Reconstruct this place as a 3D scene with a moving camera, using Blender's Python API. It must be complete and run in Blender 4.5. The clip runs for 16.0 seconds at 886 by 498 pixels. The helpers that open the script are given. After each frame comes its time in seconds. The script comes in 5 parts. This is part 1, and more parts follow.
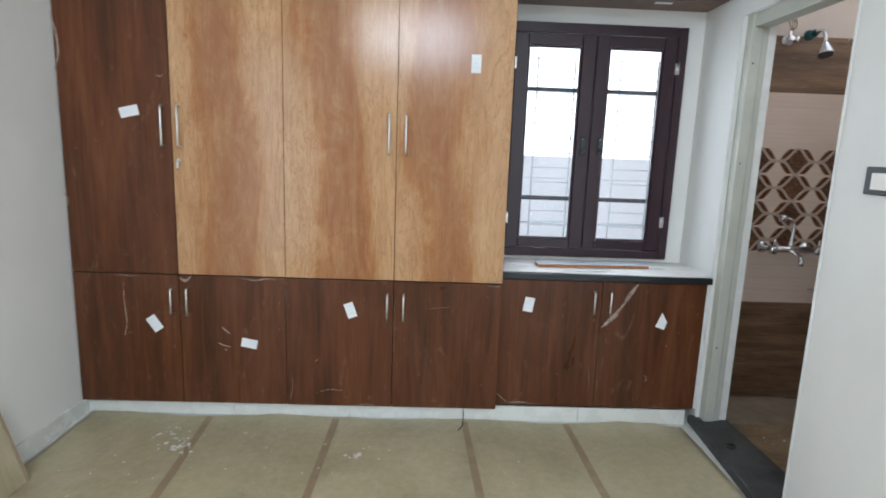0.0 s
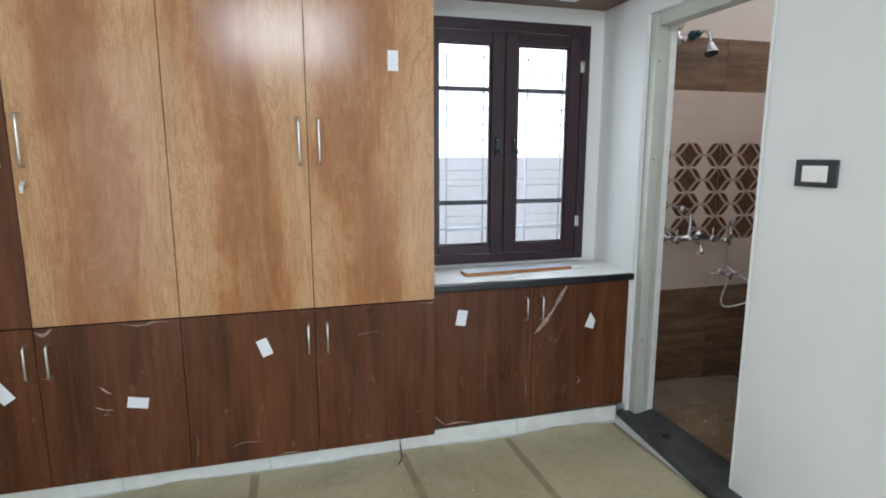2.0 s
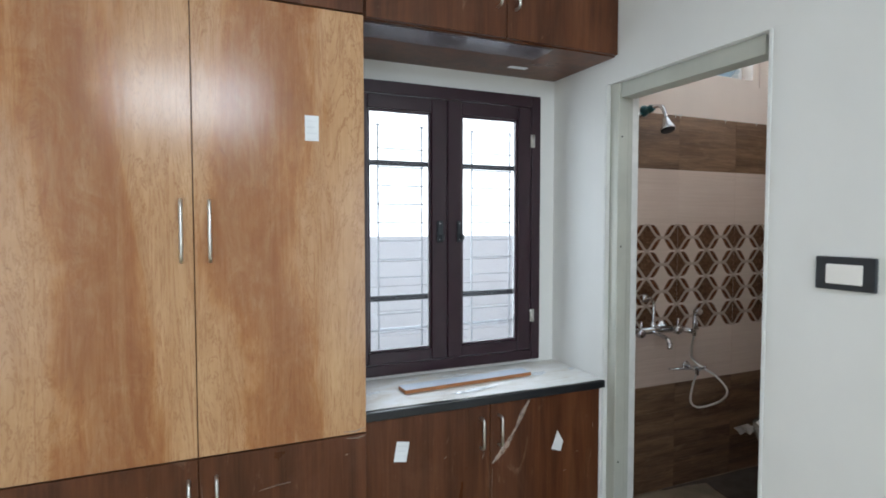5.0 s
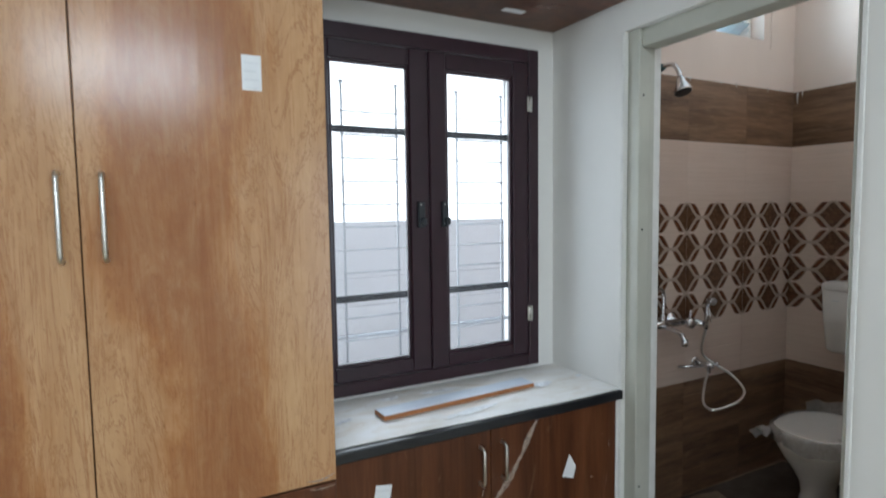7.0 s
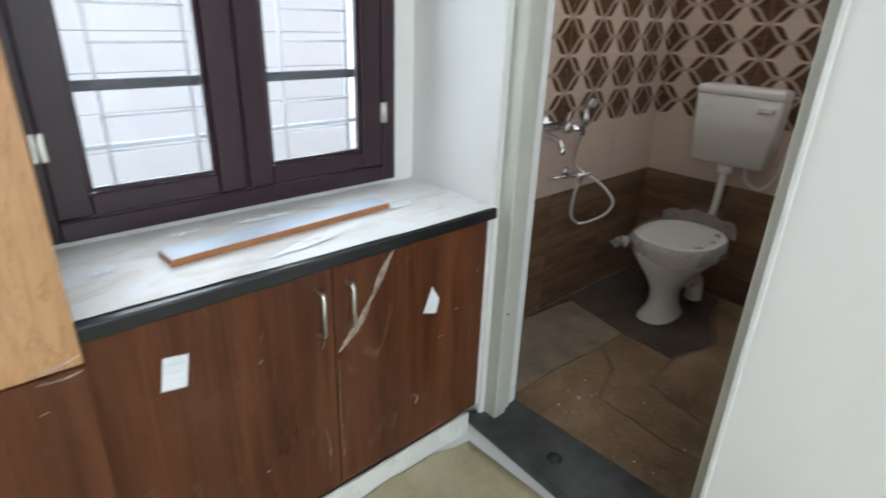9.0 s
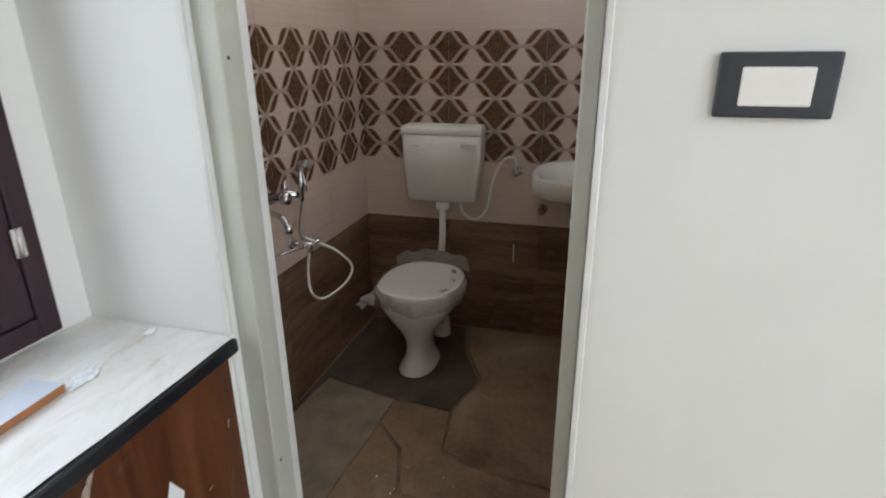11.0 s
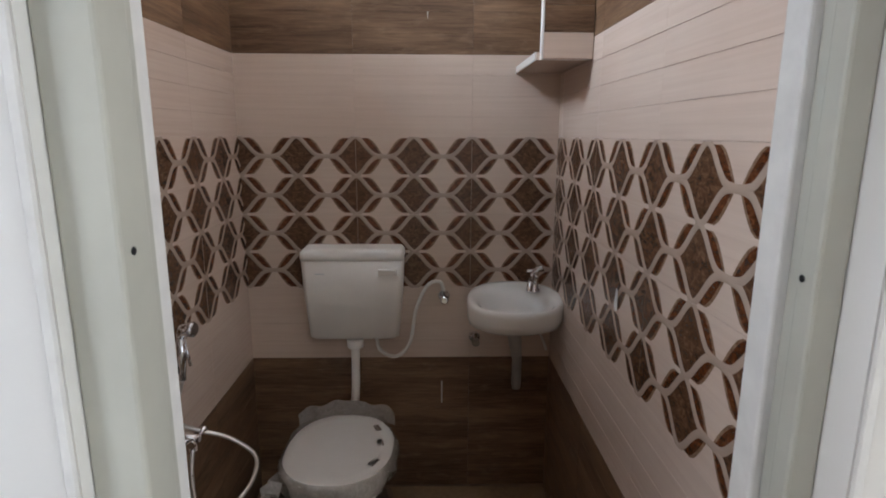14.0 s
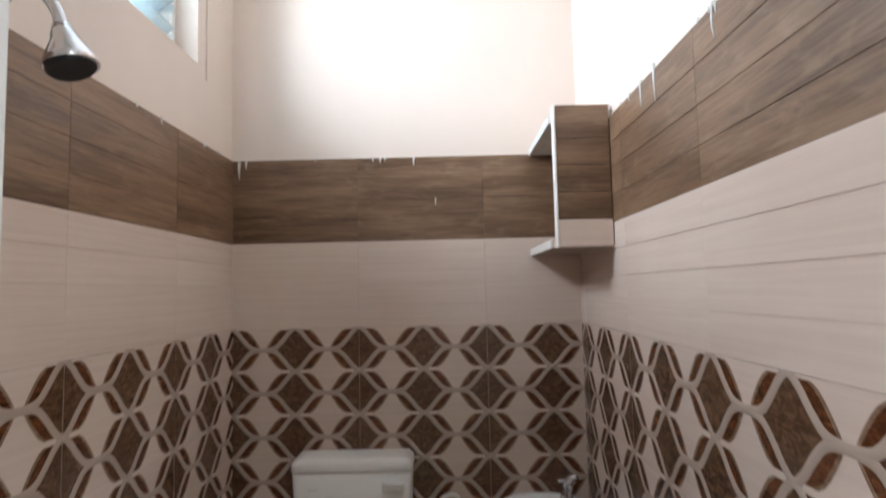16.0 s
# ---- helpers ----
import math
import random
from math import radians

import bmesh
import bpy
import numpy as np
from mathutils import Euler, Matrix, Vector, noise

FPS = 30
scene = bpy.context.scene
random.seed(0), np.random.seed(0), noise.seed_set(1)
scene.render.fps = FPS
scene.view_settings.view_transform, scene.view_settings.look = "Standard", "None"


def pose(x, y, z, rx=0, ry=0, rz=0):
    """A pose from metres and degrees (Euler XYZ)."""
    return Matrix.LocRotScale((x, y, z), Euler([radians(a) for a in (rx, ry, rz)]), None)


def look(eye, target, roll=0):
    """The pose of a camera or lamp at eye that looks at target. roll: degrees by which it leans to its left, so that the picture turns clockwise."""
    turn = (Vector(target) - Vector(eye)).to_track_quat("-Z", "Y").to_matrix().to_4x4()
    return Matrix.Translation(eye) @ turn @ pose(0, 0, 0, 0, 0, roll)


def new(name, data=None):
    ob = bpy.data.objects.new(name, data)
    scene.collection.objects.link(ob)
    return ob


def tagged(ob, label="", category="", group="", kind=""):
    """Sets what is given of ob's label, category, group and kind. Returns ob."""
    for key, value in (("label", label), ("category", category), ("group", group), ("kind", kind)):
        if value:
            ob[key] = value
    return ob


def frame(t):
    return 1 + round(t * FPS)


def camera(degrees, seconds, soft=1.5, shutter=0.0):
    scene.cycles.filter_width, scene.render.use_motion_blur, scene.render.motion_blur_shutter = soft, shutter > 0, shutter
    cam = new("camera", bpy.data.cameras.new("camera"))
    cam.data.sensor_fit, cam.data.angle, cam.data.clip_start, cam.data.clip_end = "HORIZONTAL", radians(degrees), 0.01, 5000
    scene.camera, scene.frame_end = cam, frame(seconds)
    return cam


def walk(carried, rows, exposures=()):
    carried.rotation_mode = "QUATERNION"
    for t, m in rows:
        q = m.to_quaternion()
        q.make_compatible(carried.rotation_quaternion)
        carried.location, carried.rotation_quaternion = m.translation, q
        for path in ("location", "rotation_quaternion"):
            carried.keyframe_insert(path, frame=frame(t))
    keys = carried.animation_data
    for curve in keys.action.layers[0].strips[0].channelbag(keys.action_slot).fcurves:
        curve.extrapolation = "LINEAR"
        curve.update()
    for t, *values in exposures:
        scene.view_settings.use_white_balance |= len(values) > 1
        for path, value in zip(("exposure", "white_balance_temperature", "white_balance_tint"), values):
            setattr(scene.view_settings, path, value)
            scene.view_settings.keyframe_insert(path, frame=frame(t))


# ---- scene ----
cam = camera(77.3, 16.0, soft=1.8, shutter=0.5)
PATH = [
    (0, (0.04, 0.578, 1.387), (0.098, 2.547, 1.043), 2.1),
    (0.5, (-0.037, 0.661, 1.377), (0.157, 2.624, 1.043), 1.4),
    (1, (-0.1, 0.75, 1.385), (0.236, 2.694, 1.056), -0.0),
    (1.5, (-0.155, 0.815, 1.392), (0.299, 2.734, 1.059), 0.2),
    (2, (-0.214, 0.868, 1.407), (0.322, 2.765, 1.072), -0.0),
    (2.5, (-0.252, 0.916, 1.422), (0.382, 2.785, 1.096), -0.8),
    (3, (-0.282, 0.97, 1.431), (0.458, 2.802, 1.126), -0.8),
    (3.5, (-0.254, 1.044, 1.434), (0.52, 2.873, 1.193), -0.9),
    (4, (-0.175, 1.167, 1.451), (0.589, 3.007, 1.275), -0.9),
    (4.5, (-0.103, 1.281, 1.479), (0.66, 3.127, 1.37), -0.5),
    (4.7, (-0.101, 1.32, 1.482), (0.675, 3.161, 1.384), -0.3),
    (6.8, (-0.011, 1.864, 1.462), (0.933, 3.625, 1.37), -0.3),
    (7, (0.014, 1.858, 1.469), (0.943, 3.623, 1.323), -0.8),
    (7.5, (0.109, 1.989, 1.399), (1.03, 3.722, 1.014), 0.5),
    (8, (0.189, 2.089, 1.371), (1.119, 3.757, 0.776), 2.6),
    (8.5, (0.264, 2.167, 1.346), (1.293, 3.704, 0.587), 1.9),
    (9, (0.325, 2.27, 1.324), (1.584, 3.614, 0.543), 2.1),
    (9.5, (0.366, 2.394, 1.339), (1.881, 3.477, 0.61), 0.8),
    (10, (0.427, 2.481, 1.365), (2.113, 3.283, 0.647), -1.1),
    (10.2, (0.457, 2.503, 1.371), (2.18, 3.221, 0.652), -1.1),
    (12.3, (0.884, 2.798, 1.427), (2.772, 3.092, 0.835), -0.0),
    (12.5, (0.937, 2.854, 1.428), (2.833, 3.1, 0.84), -0.1),
    (13, (0.959, 2.881, 1.452), (2.885, 3.001, 0.927), 0.2),
    (13.5, (0.996, 2.942, 1.473), (2.945, 2.946, 1.023), 0.2),
    (14, (1.032, 2.98, 1.492), (2.99, 2.932, 1.085), 0.2),
    (14.5, (1.086, 2.985, 1.503), (3.055, 2.975, 1.153), -0.2),
    (15, (1.148, 2.97, 1.527), (3.132, 2.984, 1.277), -0.5),
    (15.5, (1.203, 2.956, 1.564), (3.202, 2.968, 1.504), -0.7),
    (16, (1.246, 2.948, 1.604), (3.241, 2.964, 1.751), -1.3),
]
EXPOSURES = [(0, 0.06, 6080, 10), (2, 0, 6080, 10), (4.5, -0.02, 6080, 9), (6.8, -0.25, 6080, 9), (7.5, -0.24, 6100, 8), (8.5, 0.2, 6130, 8), (9.5, 0.36, 6250, 10), (10.2, 0.22, 6350, 11),
             (12.3, 0.24, 6450, 15), (14, 0.16, 6450, 16), (15, 0.12, 6450, 16), (15.5, 0.2, 6450, 15), (16, 0.24, 6450, 14)]
walk(cam, [(t, look(eye, target, roll)) for t, eye, target, roll in PATH], EXPOSURES)

# ---- world and light ----
world = bpy.data.worlds.new("sky")
scene.world = world
world.use_nodes = True
wn = world.node_tree.nodes
sky = wn.new("ShaderNodeTexSky")
sky.sky_type = 'NISHITA'
sky.sun_disc = False
sky.sun_elevation, sky.sun_rotation = radians(66), radians(180)
wn["Background"].inputs[1].default_value = 0.15
world.node_tree.links.new(sky.outputs[0], wn["Background"].inputs[0])
sun = new("sun", bpy.data.lights.new("sun", 'SUN'))
sun.data.energy, sun.data.angle, sun.data.color = 2.6, radians(6), (1, 0.97, 0.93)
sun.matrix_world = look((0, 0, 9), (0, 4.0, 0))


def area_lamp(x, y, z, w, h, tx, ty, tz, power, tone=(0.84, 0.93, 1.0)):
    lamp = new("area_light", bpy.data.lights.new("area_light", 'AREA'))
    lamp.data.shape, lamp.data.size, lamp.data.size_y = 'RECTANGLE', w, h
    lamp.data.energy, lamp.data.color = power, tone
    lamp.matrix_world = look((x, y, z), (tx, ty, tz))
    return lamp


area_lamp(0.93, 3.93, 1.46, 0.9, 1.2, 0.93, 2.0, 1.3, 16)
area_lamp(-0.15, -0.82, 2.68, 1.25, 0.5, -0.15, 1.5, 1.7, 46)
# Made-up fill lamp in an added east opening, to brighten the west wall.
area_lamp(1.53, -0.2, 1.1, 1.0, 1.9, 0, 0.1, 1.1, 38)
# Fill lamp with no known source, added to brighten the east wall.
area_lamp(-1.72, -0.18, 1.25, 1.3, 2.2, 0, 0.5, 1.2, 30)
area_lamp(2.5, 3.9, 2.6, 0.42, 0.46, 2.5, 2.9, 2.66, 18.5, (0.75, 0.89, 1.0)).data.spread = radians(130)

# ---- materials ----


class Mat:
    """A node material with short ways to build its texture."""

    def __init__(self, name, rough=0.5, metal=0.0, spec=0.5):
        self.m = bpy.data.materials.new(name)
        self.m.use_nodes = True
        self.t = self.m.node_tree
        self.b = self.t.nodes["Principled BSDF"]
        self.b.inputs["Roughness"].default_value = rough
        self.b.inputs["Metallic"].default_value = metal
        self.b.inputs["Specular IOR Level"].default_value = spec
        self.pos = self.t.nodes.new("ShaderNodeNewGeometry").outputs["Position"]

    def node(self, kind, **inputs):
        n = self.t.nodes.new(kind)
        for k, v in inputs.items():
            self.put(n.inputs[k.replace("_", " ")], v)
        return n

    def put(self, socket, v):
        if isinstance(v, bpy.types.NodeSocket):
            self.t.links.new(v, socket)
        else:
            socket.default_value = v

    def coords(self, scale, jitter=False):
        v = self.pos
        if jitter:
            info = self.node("ShaderNodeObjectInfo")
            add = self.t.nodes.new("ShaderNodeVectorMath")
            add.operation = 'MULTIPLY_ADD'
            self.t.links.new(info.outputs["Random"], add.inputs[0])
            add.inputs[1].default_value = (13.7, 9.1, 5.3)
            self.t.links.new(v, add.inputs[2])
            v = add.outputs[0]
        m = self.t.nodes.new("ShaderNodeMapping")
        self.t.links.new(v, m.inputs["Vector"])
        m.inputs["Scale"].default_value = scale
        return m.outputs[0]

    def noise(self, scale, size=1.0, detail=4.0, rough=0.6, distort=0.0, jitter=False):
        n = self.node("ShaderNodeTexNoise", Vector=self.coords(scale, jitter), Scale=size, Detail=detail, Roughness=rough, Distortion=distort)
        return n.outputs["Fac"]

    def ramp(self, fac, *stops):
        r = self.node("ShaderNodeValToRGB", Fac=fac)
        e = r.color_ramp.elements
        while len(e) < len(stops):
            e.new(0.5)
        for el, (p, c) in zip(e, stops):
            el.position = p
            el.color = (*c, 1) if len(c) == 3 else c
        return r.outputs["Color"]

    def mix(self, fac, a, b, blend='MIX'):
        n = self.t.nodes.new("ShaderNodeMix")
        n.data_type, n.blend_type = 'RGBA', blend
        for i, v in ((0, fac), (6, a), (7, b)):
            self.put(n.inputs[i], (*v, 1) if isinstance(v, tuple) and len(v) == 3 else v)
        return n.outputs[2]

    def color(self, c):
        self.put(self.b.inputs["Base Color"], (*c, 1) if isinstance(c, tuple) else c)
        return self

    def roughness(self, fac, lo, hi):
        n = self.node("ShaderNodeMapRange", Value=fac)
        n.inputs["To Min"].default_value, n.inputs["To Max"].default_value = lo, hi
        self.put(self.b.inputs["Roughness"], n.outputs[0])
        return self

    def bump(self, fac, strength=0.1, distance=0.002):
        n = self.node("ShaderNodeBump", Height=fac, Strength=strength, Distance=distance)
        self.put(self.b.inputs["Normal"], n.outputs[0])
        return self


def paint(name, c, rough=0.6):
    m = Mat(name, rough)
    big = m.noise((1.3, 1.3, 0.8), 1.0, 5)
    fine = m.noise((60, 60, 60), 1.0, 3)
    dark = tuple(v * 0.9 for v in c)
    m.color(m.ramp(big, (0.3, dark), (0.65, c))).bump(fine, 0.12, 0.001)
    return m.m


def plain(name, c, rough=0.4, metal=0.0, wear=0.85, scale=18):
    m = Mat(name, rough, metal)
    f = m.noise((scale,) * 3, 1.0, 5)
    m.color(m.ramp(f, (0.3, tuple(v * wear for v in c)), (0.7, c))).roughness(f, max(rough - 0.06, 0.02), rough + 0.1)
    return m.m


WALL = paint("white_wall_paint", (0.77, 0.755, 0.72))
BATHPAINT = paint("cream_wall_paint", (0.8, 0.675, 0.59))
CEIL = paint("ceiling_paint", (0.8, 0.8, 0.79))


def light_laminate():
    m = Mat("golden_oak_laminate", 0.28, 0.0, 0.34)
    warp = m.noise((1.2, 1, 0.5), 1.0, 3)
    x = m.node("ShaderNodeSeparateXYZ", Vector=m.pos).outputs["X"]
    drift = m.noise((1.1, 1, 1.0), 1.0, 4, 0.55)
    ph = m.node("ShaderNodeMath")
    ph.operation = 'MULTIPLY_ADD'
    m.put(ph.inputs[0], x)
    ph.inputs[1].default_value, ph.inputs[2].default_value = 11.6, 3.2
    ph2 = m.node("ShaderNodeMath")
    ph2.operation = 'MULTIPLY_ADD'
    m.put(ph2.inputs[0], drift)
    ph2.inputs[1].default_value = 6.0
    m.put(ph2.inputs[2], ph.outputs[0])
    sn = m.node("ShaderNodeMath", )
    sn.operation = 'SINE'
    m.put(sn.inputs[0], ph2.outputs[0])
    mr = m.node("ShaderNodeMapRange", Value=sn.outputs[0])
    mr.inputs["From Min"].default_value = -1
    patch = m.noise((3.8, 1, 0.9), 1.0, 7, 0.7, 2.2)
    band = m.mix(0.58, mr.outputs[0], patch)
    flame = m.noise((7, 1, 1.0), 1.0, 6, 0.66, 2.6)
    streak = m.noise((75, 1, 2.6), 1.0, 5, 0.68, 2.2)
    base = m.ramp(band, (0.3, (0.52, 0.305, 0.15)), (0.45, (0.46, 0.245, 0.108)), (0.515, (0.42, 0.185, 0.064)), (0.55, (0.33, 0.118, 0.03)), (0.66, (0.255, 0.08, 0.019)))
    c = m.mix(0.28, base, m.ramp(flame, (0.36, (0.25, 0.095, 0.03)), (0.47, (0.4, 0.195, 0.078)), (0.56, (0.5, 0.285, 0.135)), (0.66, (0.6, 0.38, 0.2))))
    cloud = m.noise((9, 1, 4.5), 1.0, 7, 0.72, 1.6)
    c = m.mix(0.15, c, m.ramp(cloud, (0.38, (0.25, 0.1, 0.034)), (0.52, (0.46, 0.24, 0.105)), (0.64, (0.66, 0.44, 0.25))))
    c = m.mix(0.06, c, m.ramp(streak, (0.38, (0.22, 0.09, 0.035)), (0.62, (0.64, 0.42, 0.24))))
    vein = m.noise((11, 1, 1.6), 1.0, 7, 0.72, 4.0)
    c = m.mix(m.ramp(vein, (0.475, (0, 0, 0)), (0.5, (0.66, 0.66, 0.66)), (0.525, (0, 0, 0))), c, (0.27, 0.1, 0.034))
    pore = m.noise((95, 1, 2.2), 1.0, 5, 0.7, 1.2)
    c = m.mix(m.ramp(pore, (0.56, (0, 0, 0)), (0.66, (0.42, 0.42, 0.42))), c, (0.28, 0.092, 0.024))
    fleck = m.noise((60, 1, 26), 1.0, 3, 0.6, 0.8)
    c = m.mix(m.ramp(fleck, (0.66, (0, 0, 0)), (0.76, (0.5, 0.5, 0.5))), c, (0.17, 0.065, 0.022))
    knot = m.noise((16, 1, 6), 1.0, 5, 0.75, 3.0)
    c = m.mix(m.ramp(knot, (0.64, (0, 0, 0)), (0.72, (0.45, 0.45, 0.45))), c, (0.2, 0.075, 0.028))
    c = m.mix(0.03, c, (0.4, 0.36, 0.33))
    wave = m.noise((26, 1, 0.7), 1.0, 2, 0.5, 0.6)
    m.color(c).roughness(warp, 0.16, 0.21).bump(wave, 0.3, 0.0012)
    return m.m


def dark_laminate():
    m = Mat("walnut_laminate", 0.3, 0.0, 0.26)
    broad = m.noise((4.2, 4.2, 0.5), 1.0, 5, 0.6, 0.9)
    streak = m.noise((15, 15, 0.8), 1.0, 6, 0.62, 1.2)
    grain = m.noise((150, 150, 5), 1.0, 3)
    c = m.ramp(broad, (0.32, (0.044, 0.0148, 0.0068)), (0.5, (0.084, 0.0275, 0.0112)), (0.62, (0.122, 0.041, 0.016)), (0.72, (0.165, 0.063, 0.027)))
    c = m.mix(0.34, c, m.ramp(streak, (0.36, (0.024, 0.0072, 0.0034)), (0.5, (0.082, 0.027, 0.0115)), (0.66, (0.17, 0.061, 0.025))))
    c = m.mix(0.07, c, m.ramp(grain, (0.4, (0.035, 0.014, 0.007)), (0.6, (0.23, 0.11, 0.055))))
    haze = m.noise((2.4, 2.4, 1.5), 1.0, 6, 0.7, 1.0)
    c = m.mix(m.ramp(haze, (0.5, (0, 0, 0)), (0.75, (0.2, 0.2, 0.2))), c, (0.22, 0.112, 0.068))
    scuff = m.noise((9, 9, 3.0), 1.0, 6, 0.75, 2.0)
    c = m.mix(m.ramp(scuff, (0.6, (0, 0, 0)), (0.76, (0.5, 0.5, 0.5))), c, (0.3, 0.185, 0.125))
    m.color(c).roughness(haze, 0.2, 0.42).bump(streak, 0.05, 0.0012)
    return m.m


OAK = light_laminate()
WALNUT = dark_laminate()
CHROME = plain("chrome", (0.78, 0.78, 0.8), 0.12, 1.0, 0.9)
STEEL = plain("brushed_steel", (0.7, 0.68, 0.64), 0.28, 1.0, 0.85, 40)
BLACKSTONE = plain("black_granite", (0.017, 0.018, 0.021), 0.32, 0, 0.4, 7)
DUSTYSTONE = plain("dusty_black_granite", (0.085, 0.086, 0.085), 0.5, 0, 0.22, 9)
SKIRT = plain("white_skirting_tile", (0.7, 0.7, 0.65), 0.25, 0, 0.96, 9)
MAHOGANY = plain("dark_mahogany_frame", (0.028, 0.0082, 0.0148), 0.36, 0, 0.7)
DOORPAINT = plain("grey_green_primer", (0.5, 0.5, 0.435), 0.5, 0, 0.85, 6)
CEMENT = plain("grey_cement", (0.13, 0.098, 0.074), 0.9, 0, 0.45, 7)
CERAMIC = plain("white_ceramic", (0.83, 0.8, 0.76), 0.1, 0, 0.97)
PLASTIC = plain("white_plastic", (0.82, 0.785, 0.74), 0.3, 0, 0.97)
BLACKPLASTIC = plain("black_plastic", (0.03, 0.035, 0.04), 0.35, 0, 0.7)
PAPER = plain("white_paper", (0.78, 0.79, 0.8), 0.8, 0, 0.92)
WHITETILE = plain("white_floor_tile", (0.7, 0.7, 0.66), 0.2, 0, 0.92, 5)
TAPE = plain("tan_packing_tape", (0.36, 0.265, 0.165), 0.4, 0, 0.75, 14)
WOODEDGE = plain("raw_orange_wood", (0.42, 0.17, 0.06), 0.55, 0, 0.7, 30)
TEAL = plain("teal_plastic_wrap", (0.03, 0.12, 0.13), 0.3, 0, 0.6, 30)
RUBBER = plain("black_rubber", (0.015, 0.017, 0.02), 0.45, 0, 0.7, 60)
GREYPIPE = plain("grey_plastic_pipe", (0.42, 0.38, 0.35), 0.35, 0, 0.85)
INK = plain("printed_grey_ink", (0.74, 0.75, 0.765), 0.8)
LABEL = plain("brown_paper_label", (0.3, 0.24, 0.19), 0.7, 0, 0.6, 60)
PLASTER = plain("white_plaster", (0.75, 0.74, 0.71), 0.8)
OUTWALL = plain("pale_outside_wall", (0.82, 0.84, 0.87), 0.8, 0, 0.93, 3)
EARTH = plain("pale_bare_ground", (0.4, 0.37, 0.33), 0.9, 0, 0.7, 2)


def floor_sheet():
    m = Mat("dusty_floor_sheet", 0.5)
    big = m.noise((2.2, 1.6, 1), 1.0, 6, 0.6, 0.6)
    fine = m.noise((26, 26, 1), 1.0, 5, 0.7)
    c = m.ramp(big, (0.3, (0.33, 0.28, 0.165)), (0.5, (0.43, 0.37, 0.225)), (0.7, (0.52, 0.45, 0.29)))
    c = m.mix(0.2, c, m.ramp(fine, (0.35, (0.26, 0.22, 0.14)), (0.65, (0.58, 0.52, 0.38))))
    dust = m.noise((3.1, 2.3, 1), 1.0, 7, 0.7, 1.4)
    c = m.mix(m.ramp(dust, (0.52, (0, 0, 0)), (0.72, (0.35, 0.35, 0.35))), c, (0.6, 0.55, 0.45))
    m.color(c).roughness(big, 0.28, 0.5).bump(m.noise((5, 4, 1), 1.0, 4), 0.25, 0.01)
    return m.m


def sill_paper():
    m = Mat("dusty_cream_paper", 0.5)
    drag = m.noise((2.6, 7, 1), 1.0, 6, 0.66, 1.6)
    spot = m.noise((12, 12, 1), 1.0, 5, 0.7)
    c = m.ramp(drag, (0.3, (0.64, 0.56, 0.47)), (0.42, (0.78, 0.75, 0.7)), (0.56, (0.84, 0.83, 0.81)))
    m.color(m.mix(m.ramp(spot, (0.6, (0, 0, 0)), (0.74, (0.4, 0.4, 0.4))), c, (0.5, 0.42, 0.33))).bump(drag, 0.1, 0.002)
    return m.m


def cardboard():
    m = Mat("worn_cardboard", 0.7)
    big = m.noise((3, 3, 1), 1.0, 5, 0.6, 0.5, True)
    fine = m.noise((40, 40, 1), 1.0, 4, 0.7)
    c = m.ramp(big, (0.3, (0.135, 0.08, 0.04)), (0.45, (0.225, 0.138, 0.07)), (0.6, (0.31, 0.203, 0.11)), (0.74, (0.39, 0.28, 0.178)))
    c = m.mix(0.2, c, m.ramp(fine, (0.35, (0.09, 0.055, 0.03)), (0.65, (0.36, 0.27, 0.18))))
    rust = m.noise((7, 7, 1), 1.0, 6, 0.75, 1.5)
    c = m.mix(m.ramp(rust, (0.6, (0, 0, 0)), (0.7, (0.5, 0.5, 0.5))), c, (0.2, 0.095, 0.03))
    m.color(c).bump(fine, 0.2, 0.002)
    return m.m


def wood_tile():
    m = Mat("wood_look_tile", 0.3)
    plank = m.noise((1.6, 1.6, 14), 1.0, 3, 0.5, 0.3, True)
    grain = m.noise((7, 7, 110), 1.0, 6, 0.65, 0.8, True)
    worn = m.noise((9, 9, 30), 1.0, 5, 0.6, 0.5, True)
    c = m.ramp(plank, (0.3, (0.075, 0.036, 0.018)), (0.48, (0.16, 0.085, 0.045)), (0.66, (0.29, 0.172, 0.1)))
    c = m.mix(0.4, c, m.ramp(grain, (0.36, (0.055, 0.027, 0.014)), (0.62, (0.28, 0.172, 0.102))))
    c = m.mix(m.ramp(worn, (0.56, (0, 0, 0)), (0.75, (0.4, 0.4, 0.4))), c, (0.37, 0.255, 0.17))
    m.color(c).roughness(plank, 0.3, 0.46).bump(grain, 0.06, 0.001)
    return m.m


def cream_tile():
    m = Mat("cream_glazed_tile", 0.2)
    lines = m.noise((2, 2, 90), 1.0, 4, 0.6, 0.3, True)
    big = m.noise((3, 3, 3), 1.0, 4, 0.5, 0, True)
    c = m.mix(0.3, m.ramp(big, (0.3, (0.64, 0.495, 0.41)), (0.7, (0.71, 0.57, 0.48))), m.ramp(lines, (0.35, (0.58, 0.45, 0.37)), (0.65, (0.74, 0.61, 0.525))))
    m.color(c).roughness(big, 0.16, 0.26).bump(lines, 0.05, 0.001)
    return m.m


